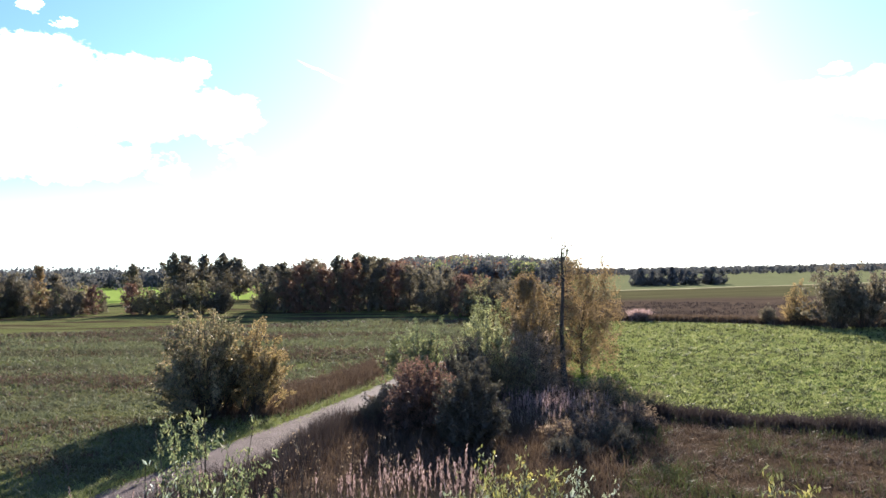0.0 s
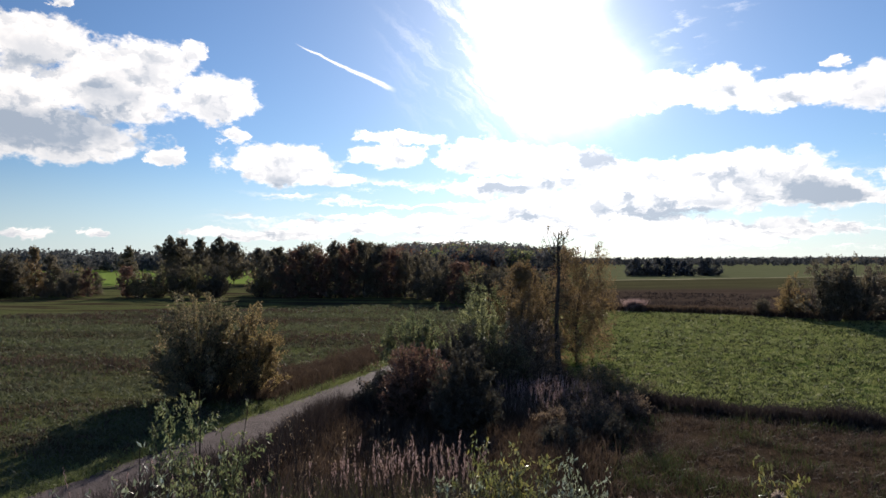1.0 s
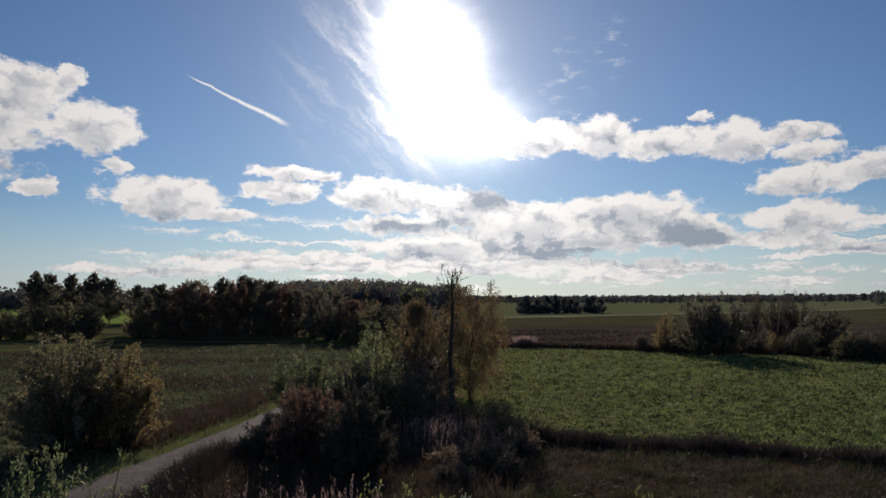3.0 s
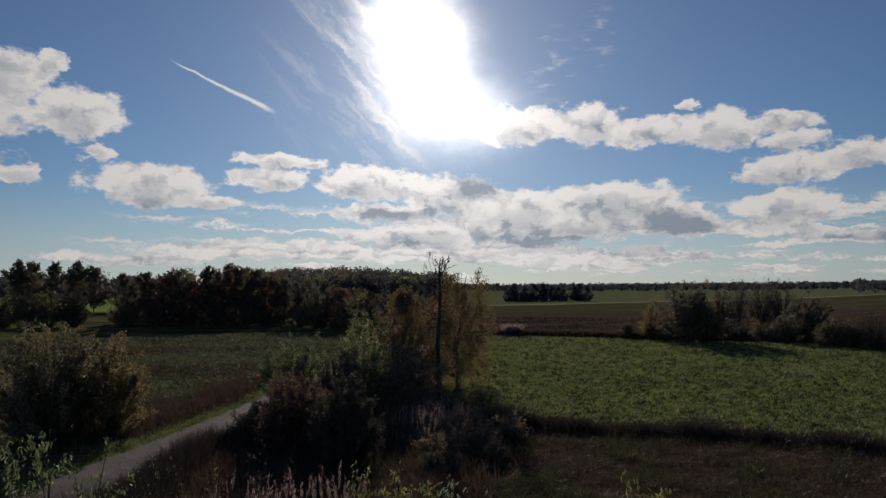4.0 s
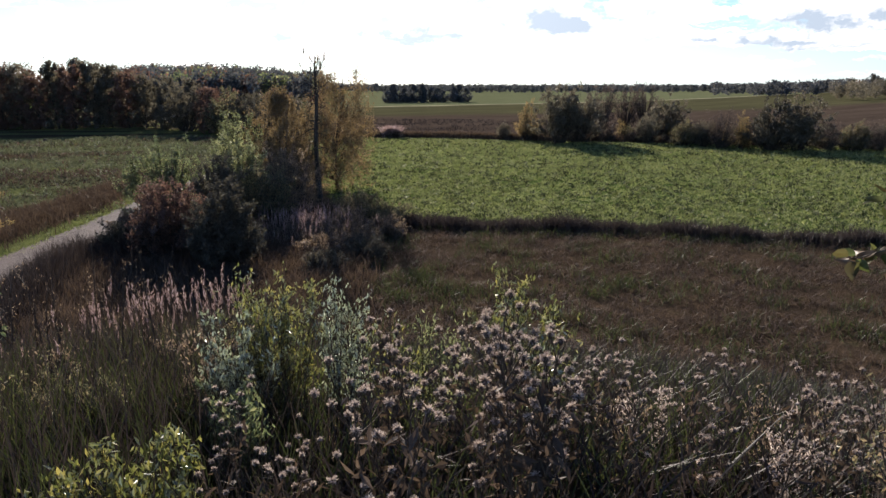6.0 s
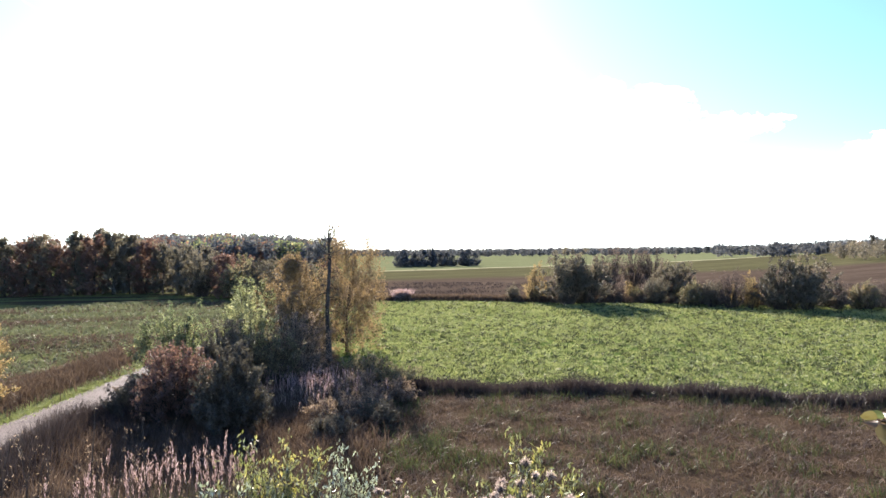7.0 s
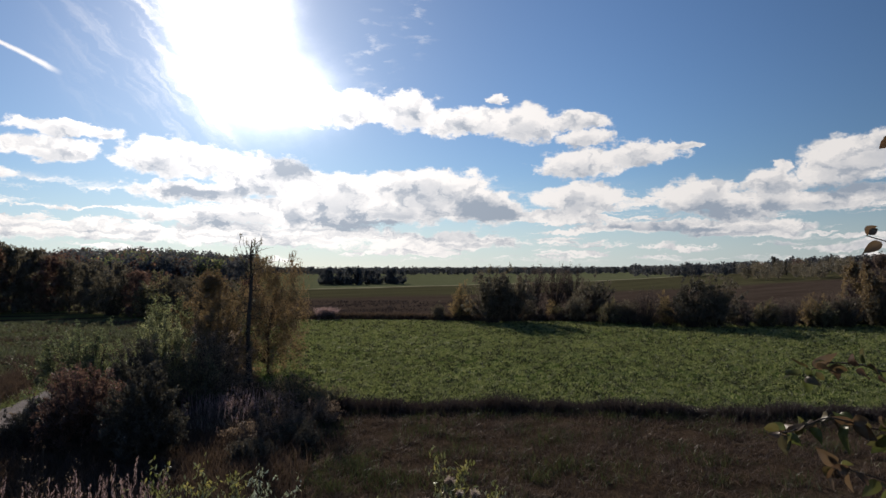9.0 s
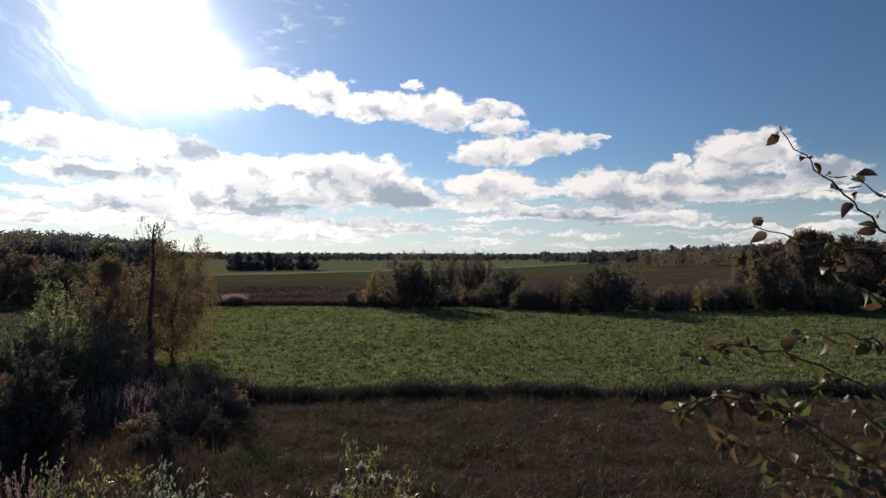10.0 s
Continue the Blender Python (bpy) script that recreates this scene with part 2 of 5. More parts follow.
def bark_material(name, c1, c2, scale=9.0):
    m, n = material(name)
    p = n.add("ShaderNodeNewGeometry").outputs["Position"]
    f = n.noise(n.vec("MULTIPLY", p, (1, 1, 0.35)), scale, 5, 0.65)
    col = n.ramp(f, [(0.35, c1), (0.65, c2)])
    bump = n.add("ShaderNodeBump", {"Strength": 0.6, "Distance": 0.03, "Height": f})
    b = n.add("ShaderNodeBsdfPrincipled", {"Base Color": col, "Roughness": 0.9, "Normal": bump.outputs[0]})
    n.add("ShaderNodeOutputMaterial", {0: b.outputs[0]})
    return m


def ground_material():
    m, n = material("ground_soil_and_turf")
    p = n.add("ShaderNodeNewGeometry").outputs["Position"]
    fine, mid, big = n.noise(p, 5.0, 6, 0.75), n.noise(p, 0.9, 4, 0.6), n.noise(p, 0.09, 3, 0.55)
    streak = n.noise(n.vec("MULTIPLY", n.turned(p, -12), (0.025, 0.16, 1)), 1.0, 4, 0.6)
    wob = n.math("MULTIPLY_ADD", mid, 2.4, -1.2)

    def side(ax, ay, bx, by, soft=0.5):
        """1 on the left of the line from a to b."""
        d = Vector((bx - ax, by - ay, 0)).normalized()
        nrm = Vector((-d.y, d.x, 0))
        v = n.math("SUBTRACT", n.vec("DOT_PRODUCT", p, tuple(nrm)), nrm.x * ax + nrm.y * ay)
        return n.step(n.math("ADD", v, wob), -soft, soft)

    def both(*fs):
        r = fs[0]
        for f in fs[1:]:
            r = n.math("MULTIPLY", r, f)
        return r

    # meadow on the near side of the woods: dull green with tawny drifts
    tawny = n.ramp(fine, [(0.3, (0.06, 0.048, 0.03)), (0.7, (0.14, 0.115, 0.075))])
    meadow = n.ramp(fine, [(0.3, (0.05, 0.06, 0.024)), (0.7, (0.12, 0.13, 0.055))])
    band = n.noise(n.vec("MULTIPLY", n.turned(p, 8), (0.035, 0.17, 1)), 1.0, 5, 0.6)
    meadow = n.mix(n.step(streak, 0.5, 0.66, 0.0, 0.5), meadow, tawny)
    meadow = n.mix(n.step(band, 0.47, 0.6, 0.0, 0.85), meadow, n.vec("MULTIPLY", tawny, (0.4, 0.33, 0.42)))
    # fresh green ley with darker tufts
    ley = n.ramp(n.math("ADD", n.math("MULTIPLY", fine, 0.6), n.math("MULTIPLY", mid, 0.4)),
                 [(0.3, (0.03, 0.045, 0.014)), (0.5, (0.07, 0.10, 0.03)), (0.72, (0.13, 0.16, 0.06))])
    ley = n.mix(n.step(big, 0.42, 0.66, 0.0, 0.45), ley, n.ramp(fine, [(0.3, (0.045, 0.045, 0.018)), (0.7, (0.12, 0.12, 0.05))]))
    # stubble and ploughed land beyond
    plough = n.ramp(n.math("ADD", n.math("MULTIPLY", streak, 0.6), n.math("MULTIPLY", mid, 0.4)), [(0.3, (0.04, 0.03, 0.025)), (0.7, (0.09, 0.068, 0.052))])
    plough = n.mix(side(20, 165, 120, 165, 12), plough, n.ramp(streak, [(0.3, (0.05, 0.05, 0.028)), (0.7, (0.085, 0.08, 0.042))]))
    crop = n.ramp(streak, [(0.3, (0.09, 0.10, 0.05)), (0.7, (0.14, 0.15, 0.085))])
    sprout = n.ramp(streak, [(0.3, (0.13, 0.19, 0.045)), (0.7, (0.20, 0.27, 0.07))])
    rough = n.ramp(fine, [(0.3, (0.028, 0.020, 0.014)), (0.7, (0.082, 0.058, 0.040))])
    rough = n.mix(n.step(mid, 0.5, 0.75, 0.0, 0.3), rough, meadow)

    col = meadow
    far = n.step(n.vec("LENGTH", p), 225.0, 245.0)
    col = n.mix(both(side(0, 0, -98, 700, 4), far), col, sprout)
    col = n.mix(n.math("SUBTRACT", 1.0, side(0, 20, 26, 130, 2)), col, plough)
    col = n.mix(both(n.math("SUBTRACT", 1.0, side(0, 20, 26, 130, 2)), side(66, 243, 160, 276, 4)), col, crop)
    track = both(n.math("SUBTRACT", 1.0, side(0, 20, 26, 130, 2)), side(66, 241, 160, 274, 1.5), n.math("SUBTRACT", 1.0, side(66, 249, 160, 282, 1.5)))
    col = n.mix(track, col, n.ramp(fine, [(0.3, (0.2, 0.19, 0.12)), (0.7, (0.32, 0.30, 0.2))]))
    green = both(side(9.6, 32.3, 37.0, 15.9), side(15, 95, 7.3, 34), side(95, 44, 24, 91.5))
    col = n.mix(green, col, ley)
    brown = both(n.math("SUBTRACT", 1.0, side(9.6, 32.3, 37.0, 15.9)), n.math("SUBTRACT", 1.0, side(-3, 10, 4, 48, 2)))
    col = n.mix(brown, col, rough)
    bump = n.add("ShaderNodeBump", {"Strength": 0.9, "Distance": 0.12, "Height": n.math("ADD", fine, n.math("MULTIPLY", mid, 1.5))})
    b = n.add("ShaderNodeBsdfPrincipled", {"Base Color": col, "Roughness": 1.0, "Specular IOR Level": 0.0, "Normal": bump.outputs[0]})
    n.add("ShaderNodeOutputMaterial", {0: b.outputs[0]})
    return m


def gravel_material():
    m, n = material("pale_gravel")
    geo = n.add("ShaderNodeNewGeometry").outputs
    p = geo["Position"]
    grit = n.add("ShaderNodeTexVoronoi", {"Vector": p, "Scale": 26.0}).outputs
    rut = n.noise(p, 1.1, 4, 0.6)
    f = n.math("ADD", n.math("MULTIPLY", grit["Distance"], 0.7), n.math("MULTIPLY", rut, 0.5))
    col = n.ramp(f, [(0.3, (0.022, 0.017, 0.017)), (0.5, (0.056, 0.043, 0.042)), (0.75, (0.118, 0.094, 0.094))])
    bump = n.add("ShaderNodeBump", {"Strength": 0.8, "Distance": 0.02, "Height": f})
    b = n.add("ShaderNodeBsdfPrincipled", {"Base Color": col, "Roughness": 0.95, "Specular IOR Level": 0.08, "Normal": bump.outputs[0]})
    n.add("ShaderNodeOutputMaterial", {0: b.outputs[0]})
    return m


GROUND, GRAVEL = ground_material(), gravel_material()
BARK = bark_material("dark_bark", (0.022, 0.018, 0.016), (0.065, 0.052, 0.045))
BIRCH_BARK = bark_material("weathered_birch_bark", (0.05, 0.045, 0.04), (0.26, 0.24, 0.21), 5.0)
TWIG = bark_material("brown_twig", (0.035, 0.024, 0.018), (0.095, 0.066, 0.046), 40.0)
LEAF_OLIVE = leaf_material("olive_leaves", [(0.0, (0.049, 0.058, 0.022)), (0.5, (0.121, 0.120, 0.041)), (0.85, (0.253, 0.170, 0.056)), (1.0, (0.282, 0.170, 0.049))], mute=0.45)
LEAF_ALDER = leaf_material("olive_brown_leaves", [(0.0, (0.061, 0.057, 0.041)), (0.5, (0.113, 0.097, 0.062)), (1.0, (0.185, 0.129, 0.082))], 0.55, mute=0.45, vary=0.5)
LEAF_GREEN = leaf_material("green_leaves", [(0.0, (0.050, 0.080, 0.031)), (0.6, (0.116, 0.156, 0.058)), (1.0, (0.228, 0.227, 0.086))], mute=0.3)
LEAF_DARK = leaf_material("dark_green_leaves", [(0.0, (0.045, 0.041, 0.036)), (0.7, (0.093, 0.084, 0.060)), (1.0, (0.158, 0.115, 0.086))], 0.3, 0.02, vary=0.5)
LEAF_RUST = leaf_material("rust_leaves", [(0.0, (0.060, 0.039, 0.037)), (0.5, (0.134, 0.065, 0.053)), (1.0, (0.160, 0.077, 0.048))], mute=0.3, vary=0.5)
LEAF_GOLD = leaf_material("yellowing_leaves", [(0.0, (0.091, 0.078, 0.021)), (0.5, (0.258, 0.169, 0.040)), (1.0, (0.319, 0.191, 0.047))], 0.55, mute=0.35)
LEAF_BIRCH = leaf_material("birch_leaves", [(0.0, (0.083, 0.068, 0.024)), (0.5, (0.190, 0.118, 0.038)), (1.0, (0.229, 0.135, 0.041))], 0.5, mute=0.35, vary=0.5)
LEAF_GREY = leaf_material("grey_willow_leaves", [(0.0, (0.072, 0.087, 0.032)), (0.6, (0.152, 0.176, 0.067)), (1.0, (0.277, 0.290, 0.130))], 0.55, 0.05, 0.5, mute=0.25)
LEAF_BARE = leaf_material("purplish_twigs", [(0.0, (0.102, 0.067, 0.048)), (0.6, (0.210, 0.136, 0.093)), (1.0, (0.325, 0.218, 0.136))], 0.5, 0.035)
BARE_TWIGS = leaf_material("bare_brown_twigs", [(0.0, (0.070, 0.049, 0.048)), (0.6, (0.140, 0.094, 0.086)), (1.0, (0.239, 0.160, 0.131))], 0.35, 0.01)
LEAF_PALE = leaf_material("pale_plumes", [(0.0, (0.159, 0.105, 0.113)), (0.5, (0.280, 0.198, 0.215)), (1.0, (0.448, 0.336, 0.375))], 0.45, mute=0.0)
LEAF_YOUNG = leaf_material("fresh_yellow_green_leaves", [(0.0, (0.046, 0.065, 0.014)), (0.6, (0.128, 0.141, 0.028)), (1.0, (0.292, 0.247, 0.048))], 0.5, 0.12, 0.3, 0.15)
LEAF_BRANCH = leaf_material("spotted_autumn_leaves", [(0.0, (0.022, 0.032, 0.013)), (0.46, (0.085, 0.105, 0.028)), (0.58, (0.09, 0.05, 0.03)), (0.78, (0.18, 0.13, 0.08)), (1.0, (0.50, 0.45, 0.38))], 0.4, 0.03, 0.45, 0.1)
WOOL = leaf_material("thistle_down", [(0.0, (0.190, 0.141, 0.139)), (0.6, (0.391, 0.317, 0.322)), (1.0, (0.654, 0.553, 0.570))], 0.5, 0.02, mute=0.1)
GRASS_BROWN = leaf_material("withered_grass", [(0.0, (0.029, 0.019, 0.015)), (0.5, (0.076, 0.052, 0.041)), (1.0, (0.159, 0.112, 0.094))], 0.35, 0.015, mute=0.1, vary=0.4)
GRASS_GREEN = leaf_material("meadow_grass", [(0.0, (0.053, 0.065, 0.036)), (0.5, (0.099, 0.113, 0.065)), (1.0, (0.158, 0.169, 0.116))], 0.4, 0.015, mute=0.1, drift=0.5, vary=0.35)
GRASS_LEY = leaf_material("green_ley_tufts", [(0.0, (0.080, 0.106, 0.034)), (0.5, (0.143, 0.179, 0.060)), (1.0, (0.249, 0.270, 0.112))], 0.45, 0.02, mute=0.1, drift=0.1, vary=0.5)
RANK_BROWN = leaf_material("purplish_rank_grass", [(0.0, (0.012, 0.009, 0.011)), (0.5, (0.030, 0.023, 0.025)), (0.85, (0.051, 0.040, 0.042)), (1.0, (0.094, 0.077, 0.084))], 0.35, 0.02, mute=0.1, vary=0.5)
RANK_GREEN = leaf_material("rank_green_grass", [(0.0, (0.014, 0.021, 0.009)), (0.6, (0.040, 0.051, 0.018)), (1.0, (0.094, 0.109, 0.037))], 0.4, 0.02, mute=0.1, vary=0.5)
# blue-grey tint: distance haze painted into the leaf colour
LEAF_HAZED = leaf_material("hazed_far_woods", [(0.0, (0.055, 0.068, 0.094)), (0.6, (0.094, 0.105, 0.130)), (1.0, (0.140, 0.135, 0.157))], 0.35, 0.01)
LEAF_SILVER = leaf_material("silvery_leaf_backs", [(0.0, (0.084, 0.118, 0.062)), (0.5, (0.179, 0.222, 0.139)), (1.0, (0.290, 0.339, 0.237))], 0.45, 0.16, 0.3, 0.2)
# pale scrub colour, raised to brighten the hedge's shaded foot
PALED_STRAW = leaf_material("paled_straw", [(0.0, (0.10, 0.078, 0.072)), (0.5, (0.23, 0.185, 0.165)), (1.0, (0.42, 0.355, 0.32))], 0.5, 0.02, mute=0.1)
SOIL = bark_material("bare_soil", (0.022, 0.017, 0.013), (0.06, 0.046, 0.035), 14.0)

# ---- building helpers ----
RNG = np.random.default_rng(7)


def mesh_object(name, verts, faces, mat, parent=None, label="", smooth=False):
    """One mesh object from arrays of places and of faces with the same number of corners."""
    me = bpy.data.meshes.new(name)
    verts, faces = np.asarray(verts, np.float32), np.asarray(faces, np.int32)
    count, corners = faces.shape
    me.vertices.add(len(verts))
    me.vertices.foreach_set("co", verts.ravel())
    me.loops.add(count * corners)
    me.loops.foreach_set("vertex_index", faces.ravel())
    me.polygons.add(count)
    me.polygons.foreach_set("loop_start", np.arange(0, count * corners, corners, dtype=np.int32))
    me.polygons.foreach_set("use_smooth", np.full(count, smooth))
    me.update(calc_edges=True)
    me.materials.append(mat)
    ob = new(name, me)
    ob.parent = parent
    if label:
        ob["label"] = label
    return ob


def thing(name, x, y, z, label, category, group="", kind=""):
    ob = new(name)
    ob.location = (x, y, z)
    return tagged(ob, label, category, group, kind)


def join(parts):
    """Several (verts, faces) as one pair."""
    base, vs, fs = 0, [], []
    for v, f in parts:
        if len(v):
            vs.append(v), fs.append(np.asarray(f) + base)
            base += len(v)
    return np.concatenate(vs), np.concatenate(fs)


def tube(points, radii, sides=6):
    """A tapered tube along points."""
    pts = np.asarray(points, float)
    k = len(pts)
    d = np.gradient(pts, axis=0)
    d /= np.linalg.norm(d, axis=1, keepdims=True) + 1e-9
    up = np.where(np.abs(d[:, 2:3]) > 0.9, np.array([[1.0, 0, 0]]), np.array([[0, 0, 1.0]]))
    a = np.cross(d, up)
    a /= np.linalg.norm(a, axis=1, keepdims=True) + 1e-9
    b = np.cross(d, a)
    ang = np.arange(sides) * 2 * np.pi / sides
    ring = np.cos(ang)[None, :, None] * a[:, None] + np.sin(ang)[None, :, None] * b[:, None]
    v = (pts[:, None] + ring * np.asarray(radii, float)[:, None, None]).reshape(-1, 3)
    i, j = np.meshgrid(np.arange(k - 1), np.arange(sides), indexing="ij")
    j2 = (j + 1) % sides
    f = np.stack([i * sides + j, i * sides + j2, (i + 1) * sides + j2, (i + 1) * sides + j], -1).reshape(-1, 4)
    return v, f


def leaves(centres, size, rng, stretch=1.6, droop=0.0, along=None, loose=0.3):
    """Diamond-shaped leaves, each creased a little and turned at random."""
    c = np.asarray(centres, float)
    k = len(c)
    size = np.broadcast_to(np.asarray(size, float), (k,)) * rng.uniform(0.65, 1.3, k)
    u = rng.normal(size=(k, 3))
    if along is not None:
        u = np.asarray(along) + u * loose
    u[:, 2] -= droop
    u /= np.linalg.norm(u, axis=1, keepdims=True)
    w = np.cross(u, rng.normal(size=(k, 3)))
    w /= np.linalg.norm(w, axis=1, keepdims=True)
    nrm = np.cross(u, w)
    s = size[:, None]
    v = np.stack([c - u * s * stretch / 2, c + w * s / 2 + nrm * s * 0.15, c + u * s * stretch / 2, c - w * s / 2 + nrm * s * 0.15], 1).reshape(-1, 3)
    return v, np.arange(4 * k).reshape(k, 4)


def blades(base, height, width, rng, lean=0.35):
    """Grass blades: a lower and an upper piece, bent over."""
    base = np.asarray(base, float)
    k = len(base)
    height = np.broadcast_to(np.asarray(height, float), (k,)) * rng.uniform(0.6, 1.25, k)
    ang = rng.uniform(0, 2 * np.pi, k)
    side = np.stack([np.cos(ang), np.sin(ang), np.zeros(k)], 1) * (np.asarray(width) * rng.uniform(0.7, 1.3, k))[:, None] / 2
    bend = rng.normal(size=(k, 3)) * lean
    bend[:, 2] = 0
    h = height[:, None]
    up = np.array([[0, 0, 1.0]])
    mid = base + up * h * 0.55 + bend * h * 0.3
    tip = base + up * h * (0.93 + 0.1 * rng.random((k, 1))) + bend * h
    v = np.stack([base - side, base + side, mid + side * 0.8, mid - side * 0.8, tip + side * 0.15, tip - side * 0.15], 1).reshape(-1, 3)
    o = np.arange(k)[:, None] * 6
    f = np.concatenate([o + np.array([[0, 1, 2, 3]]), o + np.array([[3, 2, 4, 5]])])
    return v, f


# ---- ground ----
KNOLL_TOP, KNOLL_R = 5.4, 19.0


def ground_z(x, y):
    x, y = np.asarray(x, float), np.asarray(y, float)
    r = np.hypot(x, y)
    z = KNOLL_TOP * (0.5 + 0.5 * np.cos(np.pi * np.minimum(r / KNOLL_R, 1)))
    z = z + 0.10 * np.sin(x * 0.21 + 1.0) * np.sin(y * 0.17) * np.clip((r - 8) / 20, 0, 1)
    az = np.degrees(np.arctan2(x, y))
    z = z + 10.0 * np.exp(-((az - 1.0) / 9.0) ** 2) * np.clip((r - 260) / 260, 0, 1) ** 1.5
    z = z + 9.0 * np.exp(-((az - 66.0) / 16.0) ** 2) * np.clip((r - 150) / 350, 0, 1)
    return z


def build_ground():
    rings = np.concatenate([[0.0], np.geomspace(0.4, 4700, 210)])
    segs = 400
    a = np.arange(segs) * 2 * np.pi / segs
    r, t = np.meshgrid(rings, a, indexing="ij")
    x, y = r * np.sin(t), r * np.cos(t)
    v = np.stack([x, y, ground_z(x, y)], -1).reshape(-1, 3)
    i, j = np.meshgrid(np.arange(len(rings) - 1), np.arange(segs), indexing="ij")
    j2 = (j + 1) % segs
    f = np.stack([i * segs + j, (i + 1) * segs + j, (i + 1) * segs + j2, i * segs + j2], -1).reshape(-1, 4)
    ob = mesh_object("ground", v, f, GROUND, smooth=True)
    tagged(ob, "meadows, green field and ploughed land round a grassy knoll", "ground", kind="structure")


build_ground()

# road: centre line and half width
ROAD = [(-30.4, -20.0), (-17.9, 6.2), (-10.6, 19.7), (-7.6, 27.7), (-5.3, 34.2), (-3.0, 41.2), (0.0, 50.2), (4.2, 62.0), (9.1, 78.0), (14.6, 105.0), (19.6, 135.0)]
ROAD_HALF = 1.6


def smooth_line(points, per=12):
    pts = [Vector((*p, 0)) for p in points]
    pts = [2 * pts[0] - pts[1], *pts, 2 * pts[-1] - pts[-2]]
    out = []
    for p0, p1, p2, p3 in zip(pts, pts[1:], pts[2:], pts[3:]):
        for k in range(per):
            t = k / per
            out.append(0.5 * (2 * p1 + (p2 - p0) * t + (2 * p0 - 5 * p1 + 4 * p2 - p3) * t * t + (3 * p1 - p0 - 3 * p2 + p3) * t ** 3))
    return np.array([(p.x, p.y) for p in out])


ROAD_LINE = smooth_line(ROAD)


def road_gap(x, y):
    """Distance from the road's centre line."""
    d = np.hypot(np.asarray(x)[..., None] - ROAD_LINE[:, 0], np.asarray(y)[..., None] - ROAD_LINE[:, 1])
    return d.min(-1)


def build_road():
    c = ROAD_LINE
    d = np.gradient(c, axis=0)
    d /= np.linalg.norm(d, axis=1, keepdims=True)
    nrm = np.stack([-d[:, 1], d[:, 0]], 1)
    across = np.array([-1.15, -1.0, -0.6, -0.3, 0.0, 0.3, 0.6, 1.0, 1.15])
    lift = np.array([-0.10, 0.03, 0.07, 0.06, 0.10, 0.06, 0.07, 0.03, -0.10])
    w = ROAD_HALF + 0.12 * np.sin(np.arange(len(c)) * 1.7)
    p = c[:, None] + nrm[:, None] * (across[None, :] * w[:, None])[..., None]
    z = ground_z(p[..., 0], p[..., 1]) + lift
    v = np.concatenate([p, z[..., None]], -1).reshape(-1, 3)
    k = len(across)
    i, j = np.meshgrid(np.arange(len(c) - 1), np.arange(k - 1), indexing="ij")
    f = np.stack([i * k + j, (i + 1) * k + j, (i + 1) * k + j + 1, i * k + j + 1], -1).reshape(-1, 4)
    tagged(mesh_object("road", v, f, GRAVEL, smooth=True), "pale gravel country road bending past the knoll", "road", kind="structure")


build_road()

# ---- trees and bushes ----


def limb(rng, start, way, length, r0, bend=0.25, steps=5, lift=0.0):
    """Points and radii of one crooked limb."""
    pts, d = [np.array(start, float)], np.array(way, float)
    for k in range(steps):
        d = d + rng.normal(size=3) * bend * 0.5
        d[2] += lift
        d /= np.linalg.norm(d)
        pts.append(pts[-1] + d * length / steps)
    return np.array(pts), np.linspace(r0, r0 * 0.25, steps + 1)


def sticks(p0, p1, r0, r1):
    """Many straight three-sided twigs at once."""
    d = p1 - p0
    d = d / (np.linalg.norm(d, axis=1, keepdims=True) + 1e-9)
    a = np.cross(d, np.array([[0.31, 0.77, 0.55]]))
    a /= np.linalg.norm(a, axis=1, keepdims=True) + 1e-9
    b = np.cross(d, a)
    ring = [a, -0.5 * a + 0.87 * b, -0.5 * a - 0.87 * b]
    v = np.stack([p0 + q * r0 for q in ring] + [p1 + q * r1 for q in ring], 1).reshape(-1, 3)
    o = np.arange(len(p0))[:, None] * 6
    return v, np.concatenate([o + np.array([[i, (i + 1) % 3, 3 + (i + 1) % 3, 3 + i]]) for i in range(3)])


